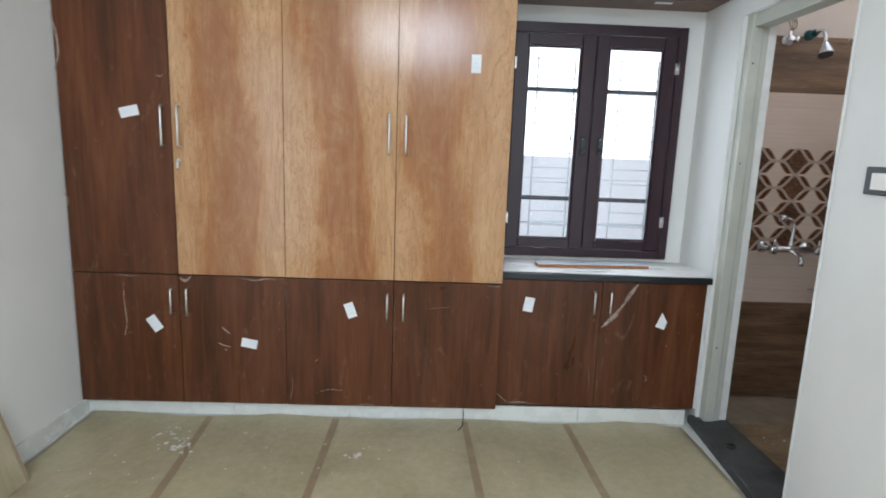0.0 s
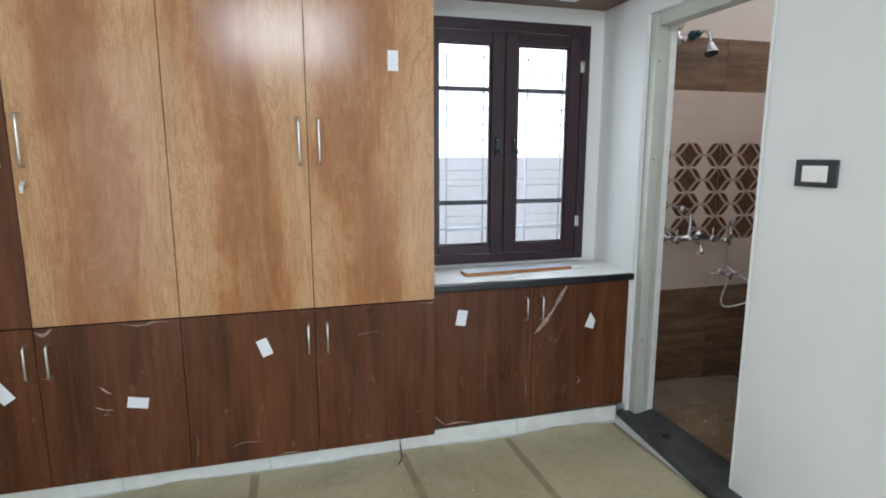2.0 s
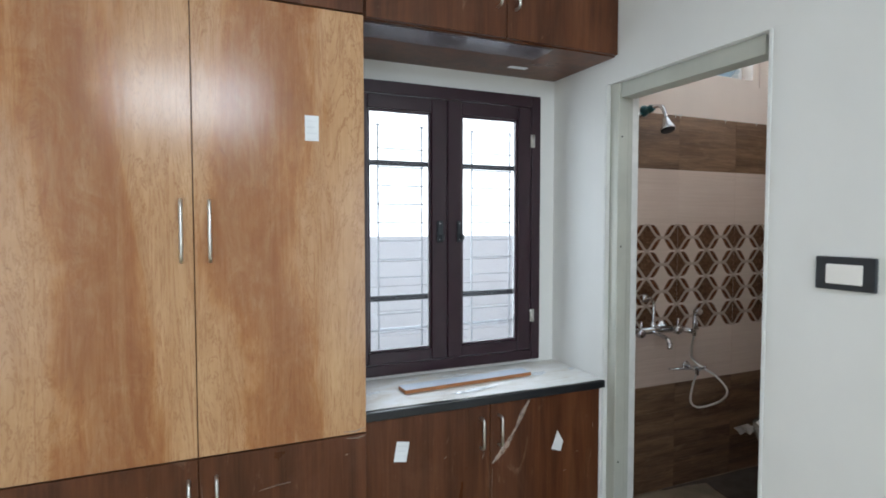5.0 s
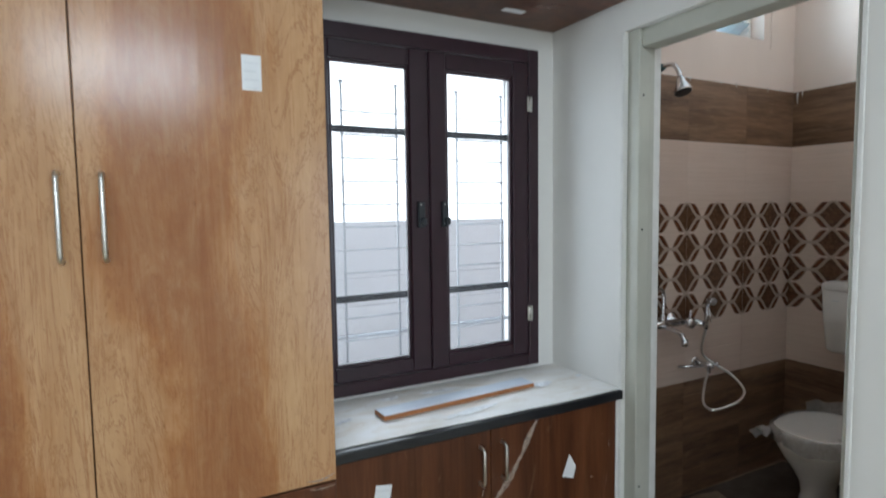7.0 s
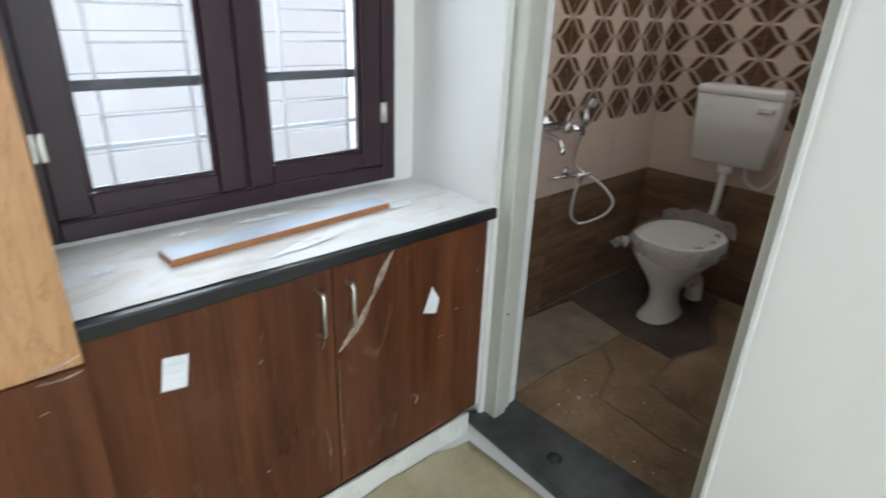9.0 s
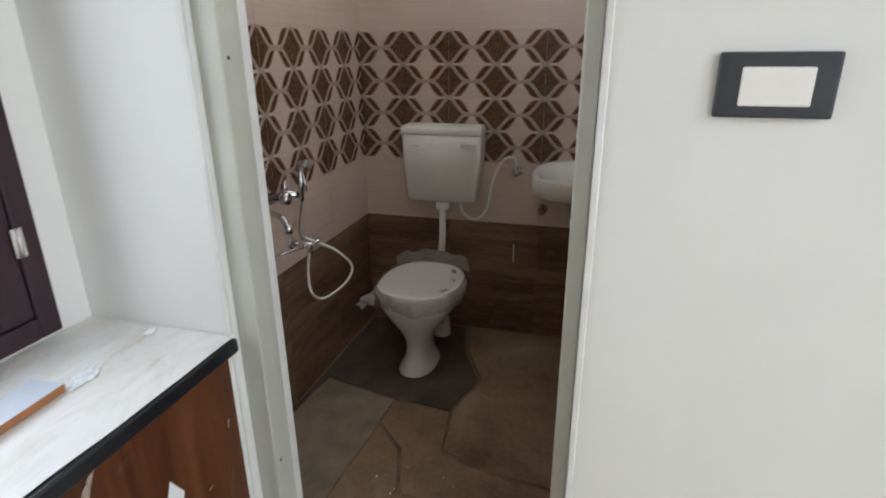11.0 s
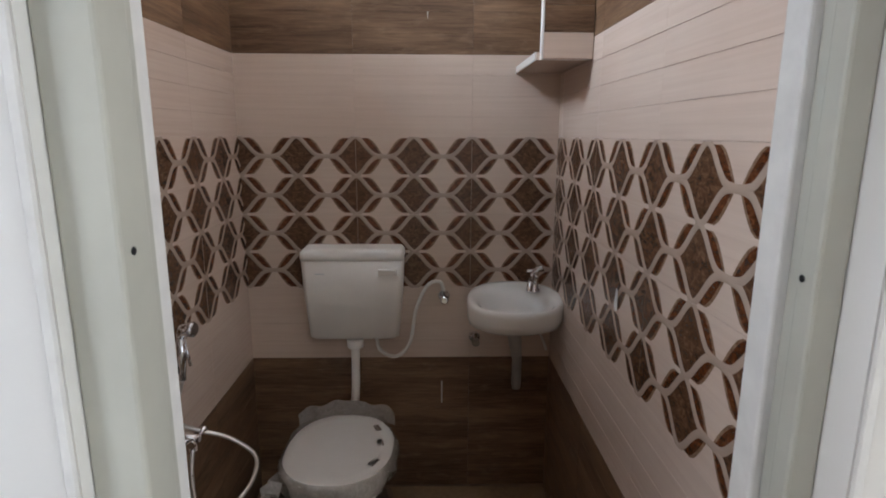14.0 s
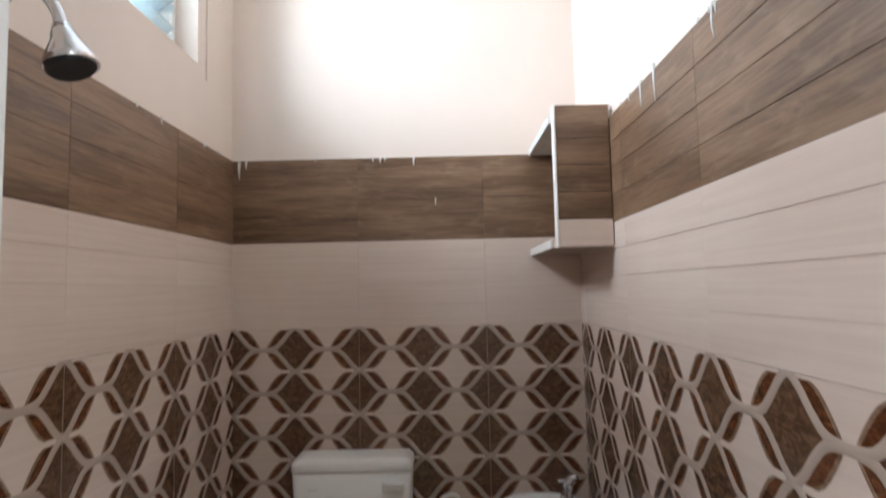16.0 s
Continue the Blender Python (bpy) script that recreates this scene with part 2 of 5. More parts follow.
def brown_glaze(name, dark, mid, light):
    m = Mat(name, 0.22)
    f = m.noise((45, 45, 70), 1.0, 5, 0.7, 1.0, True)
    m.color(m.ramp(f, (0.35, dark), (0.52, mid), (0.7, light))).roughness(f, 0.16, 0.3)
    return m.m


def clear_film(name, c, alpha, rough=0.18):
    m = Mat(name, rough)
    f = m.noise((40, 40, 40), 1.0, 4, 0.7, 1.0)
    m.color(c).bump(f, 0.6, 0.004)
    a = m.node("ShaderNodeMapRange", Value=f)
    a.inputs["To Min"].default_value, a.inputs["To Max"].default_value = alpha * 0.5, alpha * 1.5
    m.put(m.b.inputs["Alpha"], a.outputs[0])
    return m.m


def glass(name, c, alpha, rough=0.03):
    """Thin sheet glass: mostly clear, with a dusty tint and a gloss."""
    m = Mat(name, rough)
    dust = m.noise((6, 6, 4), 1.0, 5, 0.7)
    m.color(c)
    a = m.node("ShaderNodeMapRange", Value=dust)
    a.inputs["To Min"].default_value, a.inputs["To Max"].default_value = alpha * 0.4, alpha * 1.6
    m.put(m.b.inputs["Alpha"], a.outputs[0])
    return m.m


def glow(name, c, strength):
    m = Mat(name, 1.0)
    m.color((0, 0, 0))
    m.b.inputs["Emission Color"].default_value = (*c, 1)
    m.b.inputs["Emission Strength"].default_value = strength
    return m.m


SILLSTONE = sill_paper()
STRIPFILM = plain("pale_blue_strip_film", (0.62, 0.68, 0.76), 0.3, 0, 0.9, 25)
SHEET, CARD, TILEWOOD, TILECREAM = floor_sheet(), cardboard(), wood_tile(), cream_tile()
GLAZE = brown_glaze("brown_diamond_glaze", (0.06, 0.027, 0.014), (0.12, 0.058, 0.03), (0.22, 0.12, 0.066))
LEAF = brown_glaze("rust_leaf_glaze", (0.045, 0.013, 0.005), (0.11, 0.034, 0.012), (0.24, 0.085, 0.03))
LEAFEDGE = brown_glaze("tan_leaf_edge_glaze", (0.16, 0.085, 0.048), (0.26, 0.16, 0.1), (0.36, 0.25, 0.17))
RIBBON = plain("pale_raised_ribbon", (0.47, 0.36, 0.29), 0.22, 0, 0.9, 20)
FILM = clear_film("clear_plastic_film", (0.74, 0.7, 0.66), 0.42)
PEEL = clear_film("peeling_film", (0.66, 0.52, 0.42), 0.42, 0.25)
GLASS = glass("window_glass", (0.8, 0.85, 0.9), 0.05)
LOUVREGLASS = glass("frosted_louvre_glass", (0.55, 0.68, 0.72), 0.55, 0.25)
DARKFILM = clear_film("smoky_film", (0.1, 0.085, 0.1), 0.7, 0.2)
SCRAP = clear_film("white_film_scrap", (0.88, 0.9, 0.92), 0.95, 0.2)
CARD2 = plain("beige_cardboard", (0.34, 0.265, 0.185), 0.8, 0, 0.55, 6)
SKYGLOW = glow("bright_hazy_sky", (0.95, 0.98, 1.0), 3.0)

# ---- building helpers ----
BASE = {}


def thing(name, at, label, category, group="", kind=""):
    ob = new(name)
    ob.location = at
    ob.empty_display_size = 0.1
    BASE[ob] = Vector(at)
    return tagged(ob, label, category, group, kind)


def part(name, bm, material, parent=None, label=""):
    """Links a bmesh, given in world metres, as one mesh object."""
    me = bpy.data.meshes.new(name)
    at = BASE[parent] if parent else Vector()
    bmesh.ops.translate(bm, verts=bm.verts, vec=-at)
    bm.to_mesh(me)
    bm.free()
    for m in (material if isinstance(material, (list, tuple)) else [material]):
        me.materials.append(m)
    ob = new(name, me)
    if parent:
        ob.parent = parent
    BASE[ob] = at
    return tagged(ob, label)


def structure(name, bm, material, label, category):
    return tagged(part(name, bm, material), label, category, "", "structure")


def slab(x0, x1, y0, y1, z0, z1, bevel=0.0, bm=None, seg=1):
    bm = bm or bmesh.new()
    g = bmesh.ops.create_cube(bm, size=1, matrix=Matrix.LocRotScale(((x0 + x1) / 2, (y0 + y1) / 2, (z0 + z1) / 2), None, (x1 - x0, y1 - y0, z1 - z0)))
    if bevel:
        edges = {e for v in g["verts"] for e in v.link_edges}
        bmesh.ops.bevel(bm, geom=list(edges), offset=bevel, segments=seg, affect='EDGES', profile=0.5)
    return bm


def tube(points, radius, bm=None, seg=10, smooth=True, caps=True):
    """A round tube along a line of points; radius may be a list."""
    bm = bm or bmesh.new()
    pts = [Vector(p) for p in points]
    rs = radius if isinstance(radius, (list, tuple)) else [radius] * len(pts)
    rings, side = [], None
    for i, p in enumerate(pts):
        d = (pts[min(i + 1, len(pts) - 1)] - pts[max(i - 1, 0)]).normalized()
        side = (d.orthogonal() if side is None else side - d * side.dot(d)).normalized()
        up = d.cross(side)
        rings.append([bm.verts.new(p + (side * math.cos(a) + up * math.sin(a)) * rs[i]) for a in (2 * math.pi * k / seg for k in range(seg))])
    for a, b in zip(rings, rings[1:]):
        for k in range(seg):
            f = bm.faces.new((a[k], a[(k + 1) % seg], b[(k + 1) % seg], b[k]))
            f.smooth = smooth
    if caps:
        bm.faces.new(rings[0][::-1])
        bm.faces.new(rings[-1])
    return bm


def spline(points, n=8):
    """A smooth line through the points."""
    p = [Vector(q) for q in points]
    p = [2 * p[0] - p[1], *p, 2 * p[-1] - p[-2]]
    out = []
    for a, b, c, d in zip(p, p[1:], p[2:], p[3:]):
        for k in range(n):
            t = k / n
            out.append(0.5 * ((2 * b) + (c - a) * t + (2 * a - 5 * b + 4 * c - d) * t * t + (3 * b - a - 3 * c + d) * t ** 3))
    return out + [p[-2]]


def loft_rings(rings, bm=None, caps=(True, True), smooth=True):
    bm = bm or bmesh.new()
    vs = [[bm.verts.new(p) for p in r] for r in rings]
    n = len(vs[0])
    for a, b in zip(vs, vs[1:]):
        for k in range(n):
            bm.faces.new((a[k], a[(k + 1) % n], b[(k + 1) % n], b[k])).smooth = smooth
    if caps[0]:
        bm.faces.new(vs[0][::-1])
    if caps[1]:
        bm.faces.new(vs[-1])
    bmesh.ops.recalc_face_normals(bm, faces=bm.faces)
    return bm


# ---- structure ----
LEFT, RIGHT, BACK, FAR, TOP = -1.69, 1.505, -0.9, 3.70, 3.05
BX0, BX1, BY0, BY1, BZ = 1.658, 3.207, 2.474, 3.718, -0.012


def wall_with_hole(axis, a0, a1, t0, t1, h0, h1, o0, o1, oz0, oz1):
    """A wall along x or y from a0 to a1, thickness t0 to t1, with one opening."""
    bm = bmesh.new()
    us, zs = [a0, o0, o1, a1], [h0, oz0, oz1, h1]
    grid = {}
    for t in (t0, t1):
        for i, u in enumerate(us):
            for k, z in enumerate(zs):
                grid[t, i, k] = bm.verts.new((u, t, z) if axis == "x" else (t, u, z))
    for t in (t0, t1):
        for i in range(3):
            for k in range(3):
                if (i, k) != (1, 1) and zs[k + 1] - zs[k] > 1e-6:
                    bm.faces.new((grid[t, i, k], grid[t, i + 1, k], grid[t, i + 1, k + 1], grid[t, i, k + 1]))
    rim = [(1, 1), (2, 1), (2, 2), (1, 2)]
    out = [(0, 0), (1, 0), (2, 0), (3, 0), (3, 1), (3, 2), (3, 3), (2, 3), (1, 3), (0, 3), (0, 2), (0, 1)]
    for ring in (rim, out):
        for a, b in zip(ring, ring[1:] + ring[:1]):
            bm.faces.new((grid[(t0, *a)], grid[(t0, *b)], grid[(t1, *b)], grid[(t1, *a)]))
    bmesh.ops.remove_doubles(bm, verts=bm.verts, dist=1e-5)
    bmesh.ops.recalc_face_normals(bm, faces=bm.faces)
    return bm


structure("floor", slab(LEFT - 0.15, 1.5, BACK - 0.15, FAR + 0.2, -0.2, 0), WHITETILE, "white tiled room floor mostly covered with sheet", "floor")
structure("ceiling", slab(LEFT - 0.2, BX1 + 0.2, BACK - 0.2, FAR + 0.25, TOP, TOP + 0.15), CEIL, "plain white painted ceiling", "ceiling")
# The opening in this wall is unseen, added for the west fill lamp.
structure("wall_west", wall_with_hole("y", BACK, FAR, LEFT - 0.15, LEFT, 0, TOP, -0.87, 0.5, 0.1, 2.4), WALL, "plain white painted wall", "wall")
structure("wall_north", wall_with_hole("x", LEFT, RIGHT, FAR, FAR + 0.2, 0, TOP, 0.44, 1.395, 0.84, 2.075), WALL, "white painted wall round the casement window", "wall")
structure("wall_south", wall_with_hole("x", LEFT - 0.15, RIGHT + 0.12, BACK - 0.15, BACK, 0, TOP, -0.8, 0.5, 2.4, 2.95), WALL, "white painted wall with a high ventilator opening", "wall")
structure("wall_east", wall_with_hole("y", 1.3, FAR, RIGHT, RIGHT + 0.147, -0.2, TOP, 2.572, 3.308, -0.04, 2.075), WALL, "white painted wall round the bathroom doorway", "wall")
# This opening is unseen and made up, to hold the east fill lamp.
structure("wall_east_2", wall_with_hole("y", BACK, 1.3, RIGHT, RIGHT + 0.147, -0.2, TOP, -0.75, 0.35, 0.0, 2.1), WALL, "white painted wall with an added opening for a fill lamp", "wall")
structure("bath_floor", slab(1.5, BX1 + 0.1, BY0 - 0.1, BY1 + 0.1, -0.2, BZ), TILEWOOD, "dark wood-look tiled bathroom floor, dusty", "floor")
wb_e = structure("wall_bath_east", slab(BX1, BX1 + 0.12, BY0 - 0.12, BY1 + 0.12, -0.2, TOP), BATHPAINT, "bathroom wall, cream paint above patterned tiles", "wall")
wb_s = structure("wall_bath_south", slab(BX0 - 0.006, BX1, BY0 - 0.12, BY0, -0.2, TOP), BATHPAINT, "bathroom wall, cream paint above patterned tiles", "wall")
VX0, VX1, VZ0, VZ1 = 2.28, 2.93, 2.331, 2.824
wb_n = structure("wall_bath_north", wall_with_hole("x", BX0 - 0.006, BX1, BY1, BY1 + 0.16, -0.2, TOP, VX0, VX1, VZ0, VZ1), BATHPAINT, "bathroom wall with a louvred ventilator", "wall")
wb_w = structure("wall_bath_west", slab(BX0 - 0.006, BX0 - 0.001, BY0, 2.57, -0.2, TOP), BATHPAINT, "narrow cream wall beside the bathroom door", "wall")

# outside
structure("ground", slab(-40, 40, 3.95, 60, -0.9, -0.7), EARTH, "bare ground outside the windows", "ground")
bw = thing("compound_wall", (1, 5.4, -0.7), "pale blue-white boundary wall with horizontal grooves", "wall", kind="structure")
for k in range(11):
    part("course", slab(-4, 7, 5.4, 5.55, -0.7 + k * 0.19, -0.7 + k * 0.19 + 0.187, 0.002), OUTWALL, bw)
structure("backdrop", slab(-40, 40, 58, 58.2, -0.9, 45), SKYGLOW, "bright hazy white sky", "sky")

# door frame and threshold
df = thing("door_frame", (1.5, 2.9, 0), "grey-green primed door frame, no door hung", "door frame", kind="structure")
# each jamb: front part with the screw holes, a rebate set back, then the plastered reveal
for front, wall, inner, sgn, hole, back in ((1.52, 3.3075, 3.254, -1, 1.385, 0.022), (1.546, 2.5725, 2.603, 1, 1.35, 0.001)):
    def post(name, x0, x1, depth, mat, bevel):
        y = inner - sgn * depth
        return part(name, slab(x0, x1, min(y, wall), max(y, wall), 0.043, 2.0745, bevel, seg=2), mat, df)
    j = post("jamb", front, 1.575, 0, DOORPAINT, 0.004)
    post("rebate", 1.5755, 1.607, 0.012, DOORPAINT, 0.003)
    post("plaster_edge", 1.6075, 1.651, back, PLASTER, 0.004)
    for z in (0.45, hole, 1.85):
        part("screw_hole", tube([(front + 0.02, inner - 0.0006 * sgn, z), (front + 0.02, inner + 0.0009 * sgn, z)], 0.0042, seg=8), RUBBER, j, "dark screw hole")
part("head", slab(1.53, 1.606, 2.6035, 3.2535, 2.012, 2.0745, 0.003, seg=2), DOORPAINT, df)
part("plaster_edge", slab(1.6065, 1.651, 2.591, 3.277, 2.035, 2.0745, 0.003), PLASTER, df)
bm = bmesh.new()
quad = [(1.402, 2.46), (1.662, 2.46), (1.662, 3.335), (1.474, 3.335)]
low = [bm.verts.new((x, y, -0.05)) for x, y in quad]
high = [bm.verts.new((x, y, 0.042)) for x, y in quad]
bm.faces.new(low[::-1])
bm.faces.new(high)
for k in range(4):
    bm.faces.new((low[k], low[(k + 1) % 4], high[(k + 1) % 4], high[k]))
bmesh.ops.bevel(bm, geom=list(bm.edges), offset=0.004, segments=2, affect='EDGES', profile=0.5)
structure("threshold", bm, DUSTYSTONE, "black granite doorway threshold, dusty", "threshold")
tagged(part("floor_cap", tube([(1.53, 3.005, 0.0415), (1.53, 3.005, 0.047), (1.53, 3.005, 0.049)], [0.024, 0.022, 0.012], seg=16), RUBBER), "round black rubber cap on the threshold", "cap")
# rounded plaster bead where the wall turns in to the frame
for y0, y1 in ((3.3085, 3.3205), (2.5595, 2.5715)):
    structure("trim", slab(1.4995, 1.5045, y0, y1, 0.043, 2.075, 0.002), PLASTER, "rough plaster line along the door frame", "trim")

# skirting
sk = thing("baseboard", (-0.3, 3.3, 0), "low white tile skirting under the cabinets", "skirting", kind="structure")
xs = [-1.685, -1.529, -0.935, -0.337, 0.259, 0.864, 1.44]
for a, b in zip(xs, xs[1:]):
    part("tile", slab(a + 0.001, b - 0.001, 3.302, 3.312, 0, 0.0805, 0.001), SKIRT, sk)
sk2 = thing("baseboard", (-1.69, 2, 0), "low white tile skirting along the wall", "skirting", kind="structure")
y = 3.295
while y > BACK + 0.1:
    part("tile", slab(LEFT + 0.0005, LEFT + 0.0105, max(y - 0.598, BACK), y, 0, 0.085, 0.001), SKIRT, sk2)
    y -= 0.6

# protective sheet, with a wavy edge near the skirting
random.seed(4)
bm = bmesh.new()
NX, NY = 90, 60
rows = []
for i in range(NX + 1):
    x = LEFT + 0.035 + (1.41 - LEFT - 0.035) * i / NX
    edge = 3.285 + 0.014 * math.sin(x * 7) + 0.01 * noise.noise((x * 9, 0, 0))
    if x > 1.2:
        edge -= (x - 1.2) * 0.06
    row = []
    for k in range(NY + 1):
        v = k / NY
        y = BACK + 0.02 + (edge - BACK - 0.02) * (1 - (1 - v) ** 1.6)
        lift = 0.004 + 0.003 * noise.noise((x * 3, y * 3, 2)) + 0.006 * max(0, noise.noise((x * 6, y * 4, 7)))
        lift += 0.012 * max(0, noise.noise((x * 5, 3, 1))) * max(0, 1 - (edge - y) / 0.12)
        row.append(bm.verts.new((x, y, max(0.0025, lift))))
    rows.append(row)
for a, b in zip(rows, rows[1:]):
    for k in range(NY):
        bm.faces.new((a[k], b[k], b[k + 1], a[k + 1])).smooth = True
g = bmesh.ops.extrude_face_region(bm, geom=list(bm.faces))
for v in [e for e in g["geom"] if isinstance(e, bmesh.types.BMVert)]:
    v.co.z += 0.0018
sheet = tagged(part("protective_sheet", bm, SHEET), "dusty greenish protective sheet covering the floor", "floor sheet")


def sheet_z(x, y):
    return 0.004 + 0.003 * noise.noise((x * 3, y * 3, 2)) + 0.006 * max(0, noise.noise((x * 6, y * 4, 7))) + 0.0022


for x0, x1 in ((-1.045, -1.0), (-0.402, -0.41), (0.262, 0.29), (0.795, 0.81)):
    bm = bmesh.new()
    prev = None
    for k in range(70):
        y = 3.262 - k * 0.055
        if y < BACK + 0.1:
            break
        x = x0 + (x1 - x0) * k / 12 if k < 12 else x1
        w = 0.017 + 0.002 * noise.noise((y * 5, x, 0))
        cur = [bm.verts.new((x + o, y, max(sheet_z(x + o, y), sheet_z(x, y)) + 0.0012)) for o in (-w, 0, w)]
        if prev:
            bm.faces.new((prev[0], prev[1], cur[1], cur[0]))
            bm.faces.new((prev[1], prev[2], cur[2], cur[1]))
        prev = cur
    g = bmesh.ops.extrude_face_region(bm, geom=list(bm.faces))
    for v in [e for e in g["geom"] if isinstance(e, bmesh.types.BMVert)]:
        v.co.z += 0.0008
    tagged(part("tape_strip", bm, TAPE), "tan adhesive tape strip joining floor sheets", "tape", "tape strips on the floor")

# paint flakes
bm = bmesh.new()
random.seed(11)
for k in range(150):
    if k < 40:
        u = random.random()
        x, y = -1.19 + 0.2 * u + random.gauss(0, 0.035), 3.1 - 0.19 * u + random.gauss(0, 0.05)
    elif k < 52:
        x, y = random.gauss(-0.257, 0.018), random.gauss(2.909, 0.015)
    else:
        x, y = random.uniform(-1.6, 0.5), random.uniform(2.2, 3.2)
    r = random.uniform(0.004, 0.013) if k < 52 else random.uniform(0.002, 0.008)
    z = sheet_z(x, y) + 0.001
    pts = [bm.verts.new((x + r * random.uniform(0.5, 1.2) * math.cos(a), y + r * random.uniform(0.5, 1.2) * math.sin(a), z + random.uniform(0, 0.002))) for a in (0, 1.2, 2.6, 3.9, 5.1)]
    top = bm.verts.new((x, y, z + 0.003))
    for a, b in zip(pts, pts[1:] + pts[:1]):
        bm.faces.new((a, b, top))
tagged(part("paint_flakes", bm, PLASTER), "scattered white paint flakes on the floor sheet", "debris", kind="stuff")

# leaning board and black wire
lb = thing("leaning_board", (-1.6, 2.5, 0), "pale sheet board leaning against the wall", "board")
bm = slab(-0.006, 0.006, 1.75, 2.665, 0, 0.46, 0.001)
bmesh.ops.transform(bm, verts=bm.verts, matrix=Matrix.Translation((-1.555, 0, 0.008)) @ Matrix.Rotation(radians(-17), 4, 'Y'))
part("panel", bm, SHEET, lb)
bm = slab(-0.0075, 0.0075, 2.6655, 2.68, 0, 0.46, 0.001)
bmesh.ops.transform(bm, verts=bm.verts, matrix=Matrix.Translation((-1.555, 0, 0.008)) @ Matrix.Rotation(radians(-17), 4, 'Y'))
part("edge_strip", bm, TAPE, lb, "brown wooden edge strip")
tagged(part("wire", tube(spline([(0.259, 3.296, 0.05), (0.258, 3.285, 0.03), (0.25, 3.22, 0.011), (0.225, 3.17, 0.009)]), 0.0022, seg=6), RUBBER), "thin black loose wire on the floor sheet", "wire")

# ---- wardrobe ----
F, DY = 3.26, 0.018
XS = [-1.685, -1.174, -0.653, -0.119, 0.422]
wr = thing("wardrobe", (-0.63, 3.45, 0), "built-in wardrobe, golden oak doors over dark walnut lower doors", "wardrobe")
part("body", slab(XS[0], XS[4] - 0.0005, F + DY + 0.002, FAR - 0.002, 0.081, 3.04), WALNUT, wr)


def handle(parent, x, z0, z1, y):
    r = 0.0055
    pts = spline([(x, y + 0.002, z1 - 0.008), (x, y - 0.02, z1 - 0.008), (x, y - 0.03, z1 - 0.018)], 5)
    pts += spline([(x, y - 0.03, z0 + 0.018), (x, y - 0.02, z0 + 0.008), (x, y + 0.002, z0 + 0.008)], 5)
    part("handle", tube(pts, r, seg=10), STEEL, parent, "brushed steel bow handle")


def door(parent, x0, x1, z0, z1, y, mat, name="door", label=""):
    """A slab door whose front face is at y."""
    return part(name, slab(x0 + 0.0015, x1 - 0.0015, y, y + DY, z0 + 0.0015, z1 - 0.0015, 0.0012), mat, parent, label)


doors = {}
for i in range(4):
    up = door(wr, XS[i], XS[i + 1], 0.751, 2.192, F + random.uniform(-0.001, 0.001), OAK if i else WALNUT, "upper_door", "golden oak laminate door" if i else "dark walnut laminate door")
    lo = door(wr, XS[i], XS[i + 1], 0.082, 0.749, F + random.uniform(-0.001, 0.001), WALNUT, "lower_door", "dark walnut laminate door with torn film")
    top = door(wr, XS[i], XS[i + 1], 2.195, 2.98, F, WALNUT, "loft_door", "dark walnut laminate door")
    hx = (-1.21, -1.134, -0.154, -0.074)[i]
    handle(up, hx, 1.36, 1.561, F)
    handle(lo, hx + 0.006, 0.543, 0.691, F)
    handle(top, hx, 2.29, 2.43, F)
    doors["up", i], doors["lo", i] = up, lo
part("lock", tube([(-1.142, F + 0.001, 1.303), (-1.142, F - 0.012, 1.303)], [0.011, 0.009], seg=14), STEEL, doors["up", 1], "round steel cam lock")
bm = tube([(-1.142, F - 0.012, 1.303), (-1.142, F - 0.022, 1.301)], 0.003, seg=8)
slab(-1.149, -1.135, F - 0.024, F - 0.022, 1.269, 1.297, 0.0008, bm)
part("key", bm, STEEL, doors["up", 1])

# ---- window cabinet, loft, sill ----
C = 3.316
cab = thing("base_cabinet", (0.95, 3.5, 0), "dark walnut two-door cabinet under the window", "cabinet")
part("body", slab(0.424, 1.486, C + DY + 0.002, FAR - 0.002, 0.081, 0.766), WALNUT, cab)
cd = []
for x0, x1, hx in ((0.424, 0.945, 0.903), (0.945, 1.487, 0.986)):
    d = door(cab, x0, x1, 0.082, 0.766, C, WALNUT, "door", "dark walnut laminate door with torn film")
    handle(d, hx, 0.588, 0.722, C)
    cd.append(d)
part("edge_strip", slab(1.4885, 1.5035, C + 0.001, C + 0.02, 0.082, 0.766, 0.001), PLASTER, cab, "pale filler strip beside the door")
structure("window_sill", slab(0.4235, 1.504, 3.298, FAR - 0.002, 0.768, 0.801, 0.004, seg=2), BLACKSTONE, "black granite ledge over the window cabinet", "sill")
bm = bmesh.new()
rows = []
for i in range(25):
    x = 0.425 + (1.503 - 0.425) * i / 24
    e = 3.306 + 0.004 * noise.noise((x * 6, 0, 5)) + 0.025 * max(0, 1.2 - x)
    rows.append([bm.verts.new((x, e + (FAR - 0.003 - e) * k / 10, 0.8035 + 0.0015 * noise.noise((x * 8, k, 1)))) for k in range(11)])
for a, b in zip(rows, rows[1:]):
    for k in range(10):
        bm.faces.new((a[k], b[k], b[k + 1], a[k + 1]))
g = bmesh.ops.extrude_face_region(bm, geom=list(bm.faces))
for v in [e for e in g["geom"] if isinstance(e, bmesh.types.BMVert)]:
    v.co.z += 0.0015
tagged(part("sill_paper", bm, SILLSTONE), "dusty cream paper covering the window ledge", "paper")
